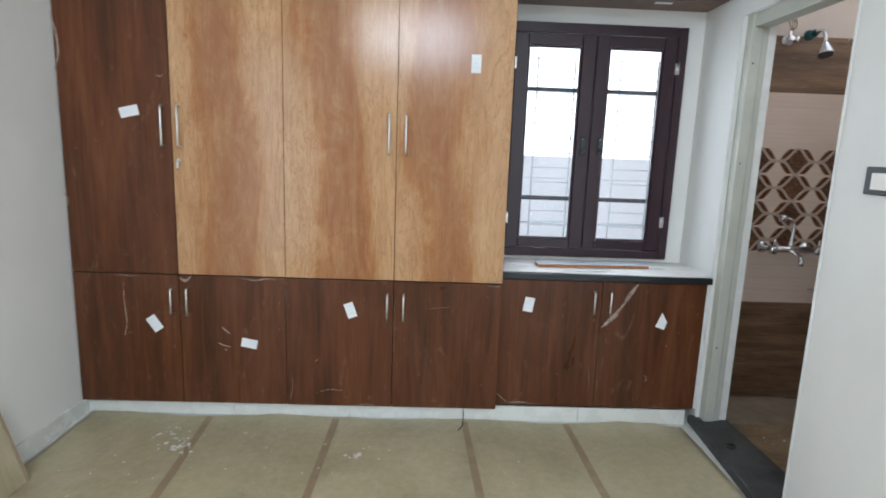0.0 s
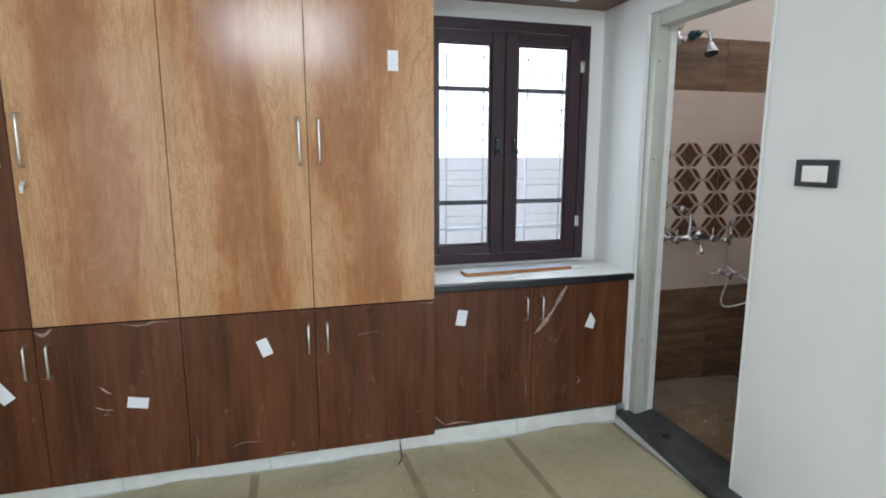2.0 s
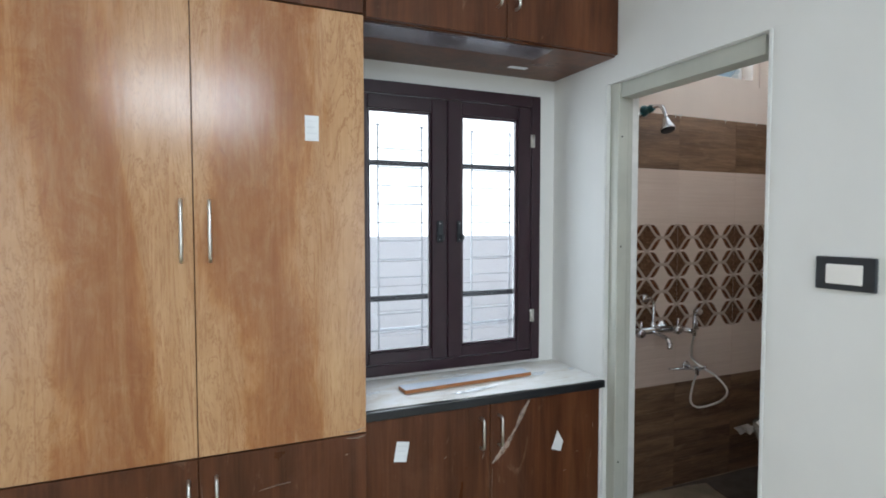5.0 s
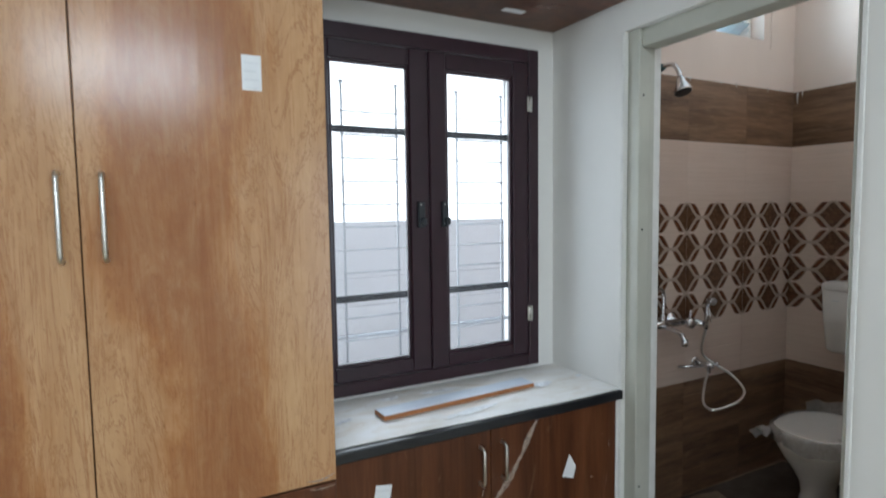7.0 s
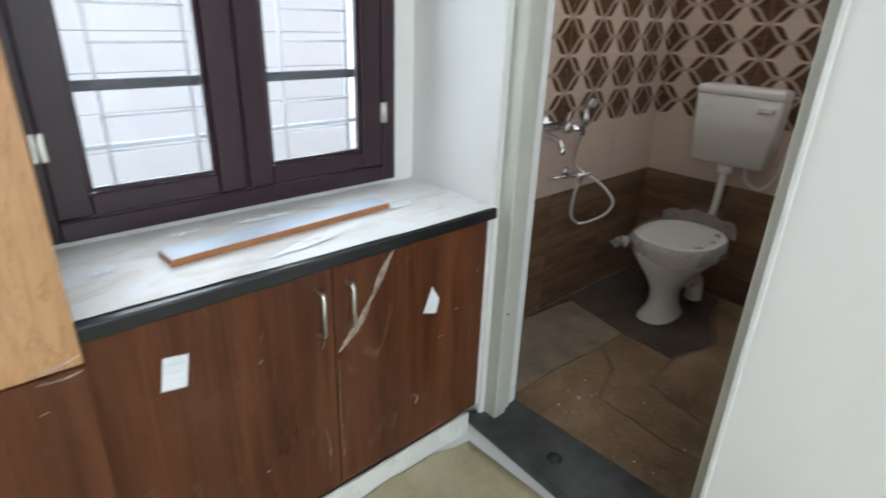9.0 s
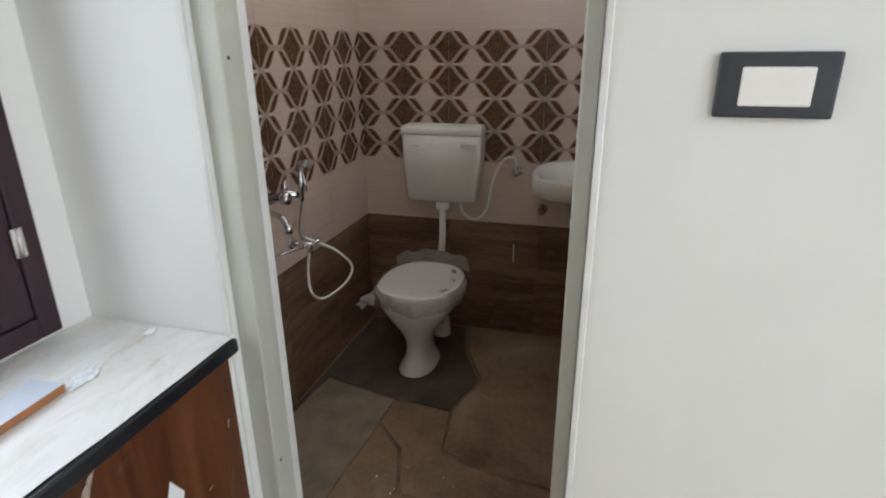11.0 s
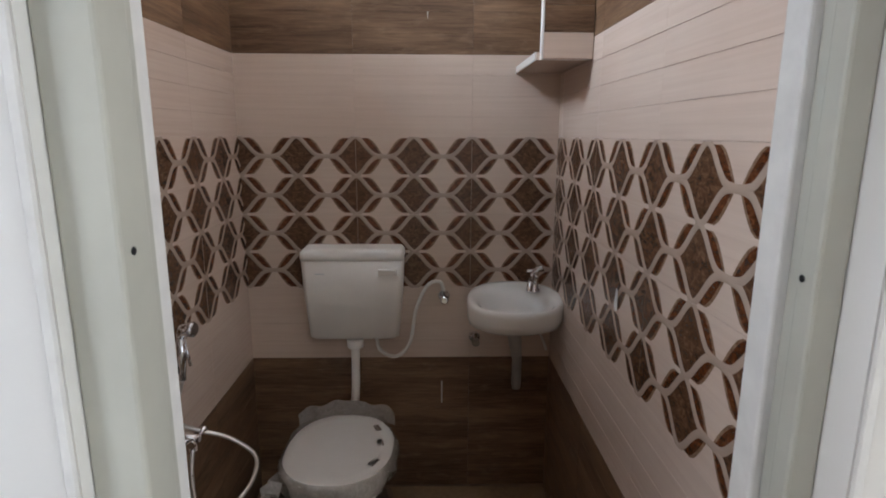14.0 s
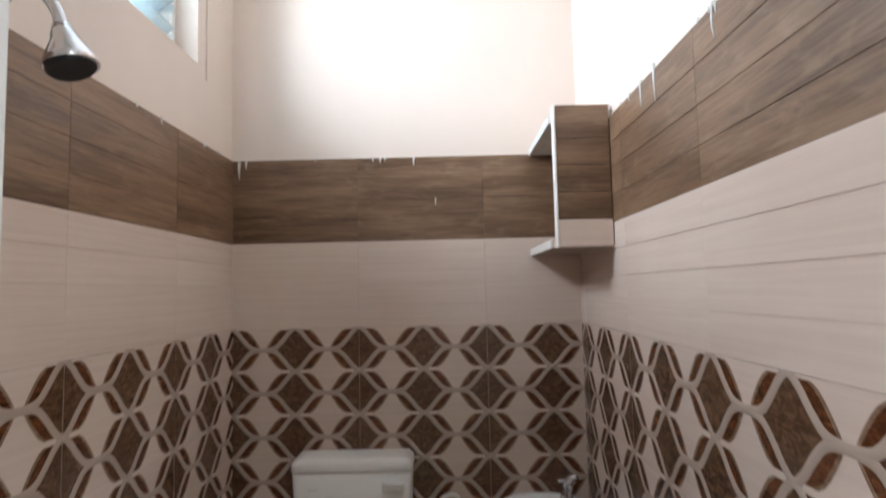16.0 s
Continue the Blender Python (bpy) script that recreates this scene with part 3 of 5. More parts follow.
# beading strip lying on the ledge
bs = thing("wood_strip", (0.934, 3.497, 0.806), "short orange wood beading strip with a pale film", "wood strip")
rot = Matrix.Translation((0.934, 3.497, 0.8065)) @ Matrix.Rotation(radians(3.4), 4, 'Z')
for nm, dims, m in (("strip", (-0.304, 0.304, -0.037, 0.037, 0, 0.015), WOODEDGE), ("film_face", (-0.303, 0.303, -0.0365, 0.036, 0.0154, 0.0172), STRIPFILM)):
    bm = slab(*dims, 0.001)
    bmesh.ops.transform(bm, verts=bm.verts, matrix=rot)
    part(nm, bm, m, bs, "pale blue protective film" if m is STRIPFILM else "")
random.seed(21)
for cx, cy, w, h, turn in ((1.285, 3.487, 0.04, 0.024, 0.2), (0.91, 3.382, 0.085, 0.02, 0.12), (0.915, 3.61, 0.06, 0.014, -0.1), (0.52, 3.5, 0.03, 0.01, 0.4), (0.72, 3.62, 0.03, 0.012, 0.0), (1.47, 3.5, 0.018, 0.012, 0.5)):
    bm = bmesh.new()
    grid = []
    for i in range(13):
        row = []
        for k in range(6):
            u, v = i / 6 - 1, k / 2.5 - 1
            fray = 1 + 0.5 * noise.noise((cx * 30 + u * 2, v * 2, 1))
            x, y = u * w * fray, v * h * (1 - 0.5 * abs(u)) * fray
            z = 0.0075 + 0.006 * abs(noise.noise((cx * 9 + u * 4, v * 2, 6)))
            row.append(bm.verts.new((cx + x * math.cos(turn) - y * math.sin(turn), cy + x * math.sin(turn) + y * math.cos(turn), z + 0.8)))
        grid.append(row)
    for p, q in zip(grid, grid[1:]):
        for k in range(5):
            bm.faces.new((p[k], q[k], q[k + 1], p[k + 1]))
    g = bmesh.ops.extrude_face_region(bm, geom=list(bm.faces))
    for v in [e for e in g["geom"] if isinstance(e, bmesh.types.BMVert)]:
        v.co.z += 0.0008
    tagged(part("film_scrap", bm, SCRAP), "crumpled torn scrap of clear packing film", "film scrap", "film scraps on the ledge")
lf = thing("loft_cabinet", (0.95, 3.45, 2.18), "dark walnut loft cabinet above the window", "cabinet")
part("body", slab(0.424, 1.503, 3.264, FAR - 0.002, 2.178, 3.04), WALNUT, lf)
for x0, x1, hx in ((0.424, 0.972, 0.935), (0.972, 1.503, 1.012)):
    d = door(lf, x0, x1, 2.181, 2.98, 3.244, WALNUT, "door")
    handle(d, hx, 2.285, 2.425, 3.244)
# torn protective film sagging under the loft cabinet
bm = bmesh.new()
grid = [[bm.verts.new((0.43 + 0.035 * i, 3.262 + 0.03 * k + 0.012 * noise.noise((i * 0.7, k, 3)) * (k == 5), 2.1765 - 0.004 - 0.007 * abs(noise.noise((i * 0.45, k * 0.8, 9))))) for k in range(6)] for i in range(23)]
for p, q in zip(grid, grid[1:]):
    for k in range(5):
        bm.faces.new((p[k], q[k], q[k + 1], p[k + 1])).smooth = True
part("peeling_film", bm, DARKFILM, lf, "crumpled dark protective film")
tagged(part("ceiling_tag", slab(1.165, 1.255, 3.54, 3.572, 2.1765, 2.1777), PAPER), "small white sticker under the loft cabinet", "sticker")


# stickers on the doors
def sticker(parent_y, cx, cz, w, h, tilt, bars=3):
    st = thing("sticker", (cx, parent_y, cz), "white paper label stuck on a cabinet door", "sticker", "labels on the cabinet doors")
    turn = Matrix.Translation((cx, parent_y - 0.0006, cz)) @ Matrix.Rotation(radians(-tilt), 4, 'Y')
    bm = slab(-w / 2, w / 2, -0.0004, 0.0004, -h / 2, h / 2)
    bmesh.ops.transform(bm, verts=bm.verts, matrix=turn)
    part("paper", bm, PAPER, st)
    for k in range(bars):
        z = h * (0.28 - 0.24 * k)
        bm = slab(-w * 0.38, w * (0.38 - 0.12 * (k % 2)), -0.0007, -0.0005, z - h * 0.03, z + h * 0.03)
        bmesh.ops.transform(bm, verts=bm.verts, matrix=turn)
        part("print_line", bm, INK, st)


sticker(F - 0.0005, -1.365, 1.522, 0.087, 0.047, 13)
sticker(F - 0.0005, 0.243, 1.797, 0.045, 0.083, 0, 4)
sticker(F - 0.0005, -1.3, 0.498, 0.05, 0.08, 34)
sticker(F - 0.0005, -0.836, 0.406, 0.078, 0.046, -11)
sticker(F - 0.0005, -0.332, 0.593, 0.046, 0.077, 20)
sticker(C - 0.0002, 0.571, 0.634, 0.05, 0.076, -10)
# a folded, kite-shaped one
bm = bmesh.new()
vs = [bm.verts.new((x, C - 0.0012, z)) for x, z in ((1.267, 0.61), (1.236, 0.535), (1.284, 0.519), (1.296, 0.561))]
bm.faces.new(vs)
g = bmesh.ops.extrude_face_region(bm, geom=list(bm.faces))
for v in [e for e in g["geom"] if isinstance(e, bmesh.types.BMVert)]:
    v.co.y -= 0.001
tagged(part("sticker", bm, PAPER), "half-peeled white paper label on a cabinet door", "sticker", "labels on the cabinet doors")


# torn protective film on the doors
def peel(parent, pts, w, y):
    """A curled edge of film along a line of (x, z) points."""
    bm = bmesh.new()
    line = spline([(x, y - 0.001, z) for x, z in pts], 5)
    prev = None
    for i, p in enumerate(line):
        t = i / (len(line) - 1)
        ww = 0.55 * w * (0.25 + 0.75 * math.sin(math.pi * t)) * (0.7 + 0.6 * abs(noise.noise((p.x * 60, p.z * 60, 3))))
        d = (line[min(i + 1, len(line) - 1)] - line[max(i - 1, 0)]).normalized()
        side = Vector((-d.z, 0, d.x))
        cur = [bm.verts.new(p - side * ww / 2), bm.verts.new(p + Vector((0, -0.0025, 0))), bm.verts.new(p + side * ww / 2)]
        if prev:
            bm.faces.new((prev[0], prev[1], cur[1], cur[0]))
            bm.faces.new((prev[1], prev[2], cur[2], cur[1]))
        prev = cur
    part("peeling_film", bm, PEEL, parent, "curled clear protective film")


lo0, lo1, lo2, lo3 = (doors["lo", i] for i in range(4))
peel(lo0, [(-1.44, 0.7), (-1.442, 0.6), (-1.436, 0.5), (-1.45, 0.43)], 0.012, F)
peel(lo0, [(-1.5, 0.735), (-1.45, 0.742), (-1.4, 0.735), (-1.36, 0.748)], 0.012, F)
peel(doors["up", 0], [(-1.69, 1.95), (-1.672, 1.85), (-1.668, 1.77), (-1.69, 1.69)], 0.022, F)
peel(doors["up", 0], [(-1.24, 1.69), (-1.21, 1.685), (-1.2, 1.7)], 0.014, F)
peel(doors["up", 0], [(-1.69, 1.13), (-1.675, 1.1), (-1.685, 1.06)], 0.016, F)
peel(lo1, [(-1.17, 0.735), (-1.14, 0.72), (-1.11, 0.745)], 0.03, F)
peel(lo1, [(-0.97, 0.49), (-0.945, 0.465), (-0.93, 0.455)], 0.018, F)
peel(lo1, [(-0.99, 0.405), (-0.96, 0.39), (-0.92, 0.385)], 0.014, F)
peel(lo1, [(-0.88, 0.745), (-0.8, 0.73), (-0.75, 0.742), (-0.7, 0.738)], 0.016, F)
peel(lo1, [(-1.16, 0.545), (-1.13, 0.54)], 0.014, F)
peel(lo2, [(-0.648, 0.7), (-0.65, 0.64), (-0.64, 0.6)], 0.008, F)
peel(lo2, [(-0.63, 0.25), (-0.622, 0.18), (-0.64, 0.1)], 0.01, F)
peel(lo2, [(-0.5, 0.15), (-0.44, 0.17), (-0.37, 0.165)], 0.008, F)
peel(lo3, [(-0.115, 0.7), (-0.11, 0.62), (-0.113, 0.5), (-0.108, 0.3)], 0.006, F)
peel(lo3, [(0.06, 0.612), (0.12, 0.62), (0.16, 0.622)], 0.007, F)
peel(lo3, [(0.35, 0.74), (0.39, 0.736), (0.418, 0.742)], 0.012, F)
peel(lo2, [(-0.3, 0.085), (-0.25, 0.095), (-0.2, 0.086)], 0.014, F)
peel(doors["up", 3], [(0.34, 0.764), (0.38, 0.76), (0.418, 0.772)], 0.014, F)
for a in (((1.13, 0.762), (1.09, 0.70), (1.06, 0.64)), ((1.06, 0.65), (1.03, 0.6), (0.99, 0.555), (0.955, 0.522))):
    peel(cd[1], list(a), 0.05, C)
peel(cd[0], [(0.43, 0.15), (0.46, 0.12), (0.49, 0.095)], 0.014, C)
peel(cd[0], [(0.49, 0.095), (0.56, 0.1), (0.63, 0.09)], 0.016, C)
peel(cd[0], [(0.9, 0.32), (0.915, 0.24), (0.91, 0.16)], 0.008, C)
peel(cd[1], [(0.955, 0.5), (0.952, 0.35), (0.956, 0.2)], 0.004, C)
peel(cd[1], [(1.2, 0.27), (1.22, 0.25), (1.21, 0.23)], 0.016, C)

random.seed(29)
for d, x0, x1, z0, z1, y in ((lo0, XS[0], XS[1], 0.1, 0.74, F), (lo1, XS[1], XS[2], 0.1, 0.74, F), (lo2, XS[2], XS[3], 0.1, 0.74, F), (lo3, XS[3], XS[4], 0.1, 0.74, F), (cd[0], 0.43, 0.94, 0.1, 0.75, C), (cd[1], 0.95, 1.48, 0.1, 0.75, C)):
    for k in range(7):
        L = random.uniform(0.006, 0.028)
        if k < 3:
            x, z, a = random.choice((x0 + 0.006, x1 - 0.03)), random.uniform(z0, z1), random.uniform(1.2, 1.9)
        elif k < 5:
            x, z, a = random.uniform(x0 + 0.03, x1 - 0.05), z0 - 0.008, random.uniform(-0.2, 0.2)
        else:
            x, z, a = random.uniform(x0 + 0.03, x1 - 0.05), random.uniform(z0, z1), random.uniform(-0.6, 0.9)
        peel(d, [(x, z), (x + L * 0.5 * math.cos(a), z + L * 0.6 * math.sin(a)), (x + L * math.cos(a), z + L * math.sin(a))], random.uniform(0.004, 0.009), y)

# ---- window ----
w1 = thing("window_1", (0.92, 3.68, 0.83), "dark mahogany casement window with two leaves", "window", kind="structure")
WY0, WY1 = 3.665, 3.745
for a in ((0.43, 0.478), (1.358, 1.406)):
    part("window_frame", slab(a[0], a[1], WY0, WY1, 0.826, 2.088, 0.003), MAHOGANY, w1)
for a in ((0.826, 0.872), (2.035, 2.088)):
    part("window_frame", slab(0.4785, 1.3575, WY0, WY1, a[0], a[1], 0.003), MAHOGANY, w1)
for x0, x1, g0, g1, yy in ((0.48, 0.917, 0.551, 0.842, 3.672), (0.919, 1.356, 0.988, 1.284, 3.668)):
    leaf = part("leaf", slab(x0, g0, yy, yy + 0.045, 0.874, 2.033, 0.004), MAHOGANY, w1, "dark mahogany window leaf")
    part("stile", slab(g1, x1, yy, yy + 0.045, 0.874, 2.033, 0.004), MAHOGANY, leaf)
    part("rail", slab(g0 + 0.0005, g1 - 0.0005, yy + 0.001, yy + 0.044, 1.973, 2.032, 0.003), MAHOGANY, leaf)
    part("rail", slab(g0 + 0.0005, g1 - 0.0005, yy + 0.001, yy + 0.044, 0.875, 0.924, 0.003), MAHOGANY, leaf)
    for b in ((g0, g0 + 0.011, 0.925, 1.972), (g1 - 0.011, g1, 0.925, 1.972), (g0 + 0.011, g1 - 0.011, 0.925, 0.936), (g0 + 0.011, g1 - 0.011, 1.961, 1.972)):
        part("bead", slab(b[0], b[1], yy + 0.008, yy + 0.026, b[2], b[3], 0.003), MAHOGANY, leaf)
    pane = part("pane", slab(g0 + 0.002, g1 - 0.002, yy + 0.027, yy + 0.032, 0.926, 1.971), GLASS, leaf, "dusty clear glass pane")
    pane.visible_shadow = False
for x, zc in ((0.877, 1.448), (0.974, 1.448)):
    h = part("latch", slab(x - 0.013, x + 0.013, 3.654, 3.672, zc - 0.047, zc + 0.047, 0.003), BLACKPLASTIC, w1, "black window latch plate")
    part("grip", slab(x - 0.006, x + 0.014, 3.638, 3.654, zc - 0.04, zc - 0.012, 0.004), BLACKPLASTIC, h)
    for dz in (-0.036, 0.036):
        part("screw", tube([(x - 0.004, 3.6545, zc + dz), (x - 0.004, 3.6525, zc + dz)], 0.003, seg=8), STEEL, h)
for x, z in ((1.36, 1.875), (1.36, 1.04), (0.476, 1.875), (0.476, 1.04)):
    bm = tube([(x, 3.66, z - 0.03), (x, 3.66, z + 0.03)], 0.005, seg=10)
    slab(x - 0.012, x + 0.012, 3.6615, 3.6635, z - 0.03, z + 0.03, 0.0006, bm)
    part("hinge", bm, STEEL, w1, "pale steel hinge")

# security grille behind the leaves
GRILLE = plain("pale_grille_paint", (0.58, 0.6, 0.63), 0.6, 0, 0.85, 40)
RAILBLACK = plain("matt_dark_rail_paint", (0.02, 0.018, 0.022), 0.85, 0, 0.7, 40)
gr = thing("window_grille", (0.92, 3.8, 0.85), "thin metal security grille behind the window", "grille")
GY = 3.79
for x in (0.63, 0.84, 1.098, 1.308):
    part("upright", tube([(x, GY, 0.845), (x, GY, 1.915)], 0.0045, seg=8), GRILLE, gr)
    part("finial", tube([(x, GY, 1.915), (x, GY, 1.925), (x, GY, 1.93)], [0.004, 0.011, 0.003], seg=8), GRILLE, gr)
z = 0.99
while z < 1.90:
    for a, b in ((0.63, 0.84), (1.098, 1.308)):
        part("bar", tube([(a - 0.008, GY - 0.004, z), (b + 0.008, GY - 0.004, z)], 0.0034, seg=6), GRILLE, gr)
    z += 0.083
for z in (1.752, 1.149):
    part("rail", slab(0.441, 1.394, GY - 0.037, GY - 0.028, z - 0.012, z + 0.012, 0.001), RAILBLACK, gr, "dark flat grille rail")
part("rail", tube([(0.44, GY + 0.02, 0.998), (1.395, GY + 0.02, 0.998)], 0.007, seg=10), GRILLE, gr)

# ---- switch plate ----
sp = thing("switch_plate", (1.5, 2.318, 1.34), "black switch plate with one white rocker", "switch")
part("plate", slab(1.4935, 1.5045, 2.2525, 2.4085, 1.3, 1.391, 0.004, seg=3), BLACKPLASTIC, sp)
part("rocker", slab(1.4905, 1.4935, 2.284, 2.378, 1.317, 1.371, 0.002), PLASTIC, sp, "white rocker switch")

# ---- bathroom fittings ----


def ell(cx, cy, hx, hy, z, n=32, p=2.3):
    out = []
    for k in range(n):
        a = 2 * math.pi * k / n
        c, q = math.cos(a), math.sin(a)
        out.append((cx + hx * math.copysign(abs(c) ** (2 / p), c), cy + hy * math.copysign(abs(q) ** (2 / p), q), z))
    return out


WY = 3.302
wc = thing("toilet", (2.83, WY, BZ), "white ceramic toilet, lid down, still wrapped in film", "toilet")
prof = [(2.785, 0.15, 0.088, -0.0331), (2.785, 0.15, 0.087, -0.005), (2.788, 0.136, 0.076, 0.012), (2.795, 0.112, 0.06, 0.05), (2.8, 0.104, 0.056, 0.095), (2.805, 0.115, 0.066, 0.145), (2.812, 0.15, 0.098, 0.2), (2.822, 0.192, 0.142, 0.255),
        (2.832, 0.222, 0.176, 0.305), (2.836, 0.232, 0.185, 0.335), (2.836, 0.228, 0.181, 0.355)]
body = part("pedestal_bowl", loft_rings([ell(c, WY, a, b, z) for c, a, b, z in prof]), CERAMIC, wc)
part("seat", loft_rings([ell(2.838, WY, 0.235, 0.19, 0.3569), ell(2.838, WY, 0.24, 0.194, 0.3628), ell(2.838, WY, 0.238, 0.192, 0.3745)]), PLASTIC, wc)
lid = part("lid", loft_rings([ell(2.838, WY, 0.236, 0.19, 0.3769), ell(2.838, WY, 0.24, 0.194, 0.3842), ell(2.838, WY, 0.232, 0.186, 0.394), ell(2.838, WY, 0.19, 0.15, 0.3979)]), PLASTIC, wc)
for x, y, a in ((2.96, 3.18, 0.4), (2.86, 3.16, 0.2), (2.735, 3.172, -0.5)):
    bm = slab(-0.022, 0.022, -0.011, 0.011, 0, 0.0015)
    bmesh.ops.transform(bm, verts=bm.verts, matrix=Matrix.Translation((x, y, 0.3964)) @ Matrix.Rotation(a, 4, 'Z'))
    part("sticker", bm, LABEL, lid, "small brown tape piece")
part("inlet", tube([(3.0, WY, 0.2789), (3.07, WY, 0.2887), (3.1, WY, 0.3179), (3.1, WY, 0.3569)], [0.04, 0.035, 0.028, 0.026], seg=14), CERAMIC, wc)
part("outlet", tube(spline([(2.93, WY - 0.02, 0.1424), (3.02, WY - 0.03, 0.1229), (3.07, WY - 0.03, 0.0547), (3.08, WY - 0.03, -0.0331)]), 0.045, seg=14), CERAMIC, wc)
random.seed(3)
rings = []
for j, (sc, z) in enumerate(((1.0, 0.4018), (1.035, 0.394), (1.05, 0.3686), (1.03, 0.3423), (1.03, 0.3179))):
    ring = []
    for k, (x, y, zz) in enumerate(ell(2.838, WY, 0.238 * sc, 0.192 * sc, z, 64)):
        q = 0.022 * noise.noise((x * 14, y * 14, z * 20)) * (j > 0)
        d = Vector((x - 2.838, y - WY, 0)).normalized()
        ring.append((x + d.x * q, y + d.y * q, zz + 0.03 * noise.noise((x * 9, y * 9, 5)) * (j > 1)))
    rings.append(ring)
part("plastic_wrap", loft_rings(rings, caps=(False, False)), FILM, wc, "crumpled clear plastic wrap round the seat")
bm = bmesh.new()
prev = None
for k in range(29):
    t = k / 28
    y = WY + 0.185 - 0.37 * t
    x = 3.065 + 0.02 * noise.noise((t * 7, 1, 0)) - 0.05 * (2 * t - 1) ** 2
    h = 0.085 + 0.022 * noise.noise((t * 6, 4, 0)) - 0.03 * (2 * t - 1) ** 4
    cur = [bm.verts.new((x, y, 0.3764)), bm.verts.new((x + 0.015 * noise.noise((t * 15, 0, 3)), y, 0.3764 + h * 0.5)), bm.verts.new((x - 0.01, y, 0.3764 + h))]
    if prev:
        bm.faces.new((prev[0], prev[1], cur[1], cur[0])).smooth = True
        bm.faces.new((prev[1], prev[2], cur[2], cur[1])).smooth = True
    prev = cur
part("plastic_wrap", bm, FILM, wc, "crumpled clear plastic wrap behind the lid")
bm = bmesh.new()
for k in range(7):
    a = Vector((2.63 + 0.02 * k, 3.47 + 0.012 * math.sin(k), 0.352 - 0.02 * (k % 3)))
    b = a + Vector((-0.02, 0.055 + 0.015 * math.cos(k * 2), 0.012 * math.sin(k * 3) - 0.01))
    cur = [bm.verts.new(a), bm.verts.new((a + b) / 2 + Vector((0, 0, 0.018))), bm.verts.new(b)]
    if k:
        bm.faces.new((prev[0], prev[1], cur[1], cur[0]))
        bm.faces.new((prev[1], prev[2], cur[2], cur[1]))
    prev = cur
part("plastic_wrap", bm, FILM, wc, "loose corner of clear plastic wrap")

# cistern
def rrect(x0, x1, y0, y1, z, r=0.02, n=5):
    out = []
    for cx, cy, a0 in ((x1 - r, y1 - r, 0), (x0 + r, y1 - r, 90), (x0 + r, y0 + r, 180), (x1 - r, y0 + r, 270)):
        for k in range(n + 1):
            a = radians(a0 + 90 * k / n)
            out.append((cx + r * math.cos(a), cy + r * math.sin(a), z))
    return out


XB = 3.197
cs = thing("cistern", (3.14, 3.27, 0.6982), "white plastic wall-hung cistern above the toilet", "cistern")
part("tank", loft_rings([rrect(3.105, XB, 3.115, 3.435, 0.7001), rrect(3.088, XB, 3.102, 3.447, 0.7128), rrect(3.076, XB, 3.086, 3.462, 0.8737), rrect(3.07, XB, 3.08, 3.468, 1.0219)]), PLASTIC, cs)
part("lid", loft_rings([rrect(3.069, XB, 3.079, 3.469, 1.0224), rrect(3.067, XB, 3.077, 3.471, 1.0297), rrect(3.068, XB, 3.078, 3.47, 1.0511), rrect(3.078, XB, 3.088, 3.46, 1.0628), rrect(3.1, XB - 0.02, 3.11, 3.44, 1.0657)]), PLASTIC, cs)
lv = part("flush_lever", loft_rings([[(3.073 - 0.0, p[0], p[1]) for p in q] for q in (((3.105, 0.9663), (3.175, 0.9663), (3.175, 0.9907), (3.105, 0.9907)),)] + [[(3.06, p[0], p[1]) for p in ((3.11, 0.9692), (3.172, 0.9692), (3.172, 0.9877), (3.11, 0.9877))]]), PLASTIC, cs, "white flush lever")
part("logo_bar", slab(3.0715, 3.0735, 3.38, 3.415, 0.9692, 0.9731), INK, cs)
fp = thing("flush_pipe", (3.12, 3.272, 0.3179), "white plastic flush pipe between cistern and toilet", "pipe")
part("pipe", tube([(3.115, 3.275, 0.6982), (3.112, 3.277, 0.5129), (3.1, 3.285, 0.3569)], 0.0165, seg=14), PLASTIC, fp)
part("collar", tube([(3.115, 3.275, 0.6592), (3.115, 3.275, 0.6641), (3.115, 3.275, 0.6982)], [0.024, 0.032, 0.034], seg=16), PLASTIC, fp)


def angle_valve(name, y, z, label, cap=CHROME):
    v = thing(name, (3.2, y, z), label, "valve")
    part("flange", tube([(3.1995, y, z), (3.195, y, z), (3.19, y, z)], [0.024, 0.022, 0.01], seg=16), CHROME, v)
    part("body", tube([(3.19, y, z), (3.15, y, z)], 0.009, seg=12), CHROME, v)
    part("knob", tube([(3.15, y, z), (3.145, y, z), (3.13, y, z), (3.125, y, z)], [0.01, 0.016, 0.017, 0.012], seg=12), cap, v)
    part("nut", tube([(3.165, y, z), (3.165, y, z + 0.03)], [0.01, 0.011], seg=6, smooth=False), CHROME, v)
    return v


angle_valve("angle_valve", 2.923, 0.8493, "chrome angle valve feeding the cistern hose")
angle_valve("angle_valve", 2.796, 0.6709, "chrome angle valve with a brown cap", LABEL)
tagged(part("inlet_hose", tube(spline([(3.15, 3.197, 0.703), (3.15, 3.18, 0.6348), (3.148, 3.115, 0.6085), (3.145, 3.06, 0.6689), (3.147, 3.035, 0.8054), (3.15, 2.99, 0.9029), (3.157, 2.94, 0.9176), (3.165, 2.923, 0.8737)], 8), 0.0074, seg=10), PLASTIC), "white flexible inlet hose looping to the cistern", "hose")
tagged(part("wall_pin", tube([(3.193, 2.93, 0.3813), (3.19, 2.93, 0.4788)], 0.003, seg=6), PLASTER), "thin white sliver hanging on the dado tiles", "debris")

# wash basin
BC = 2.656


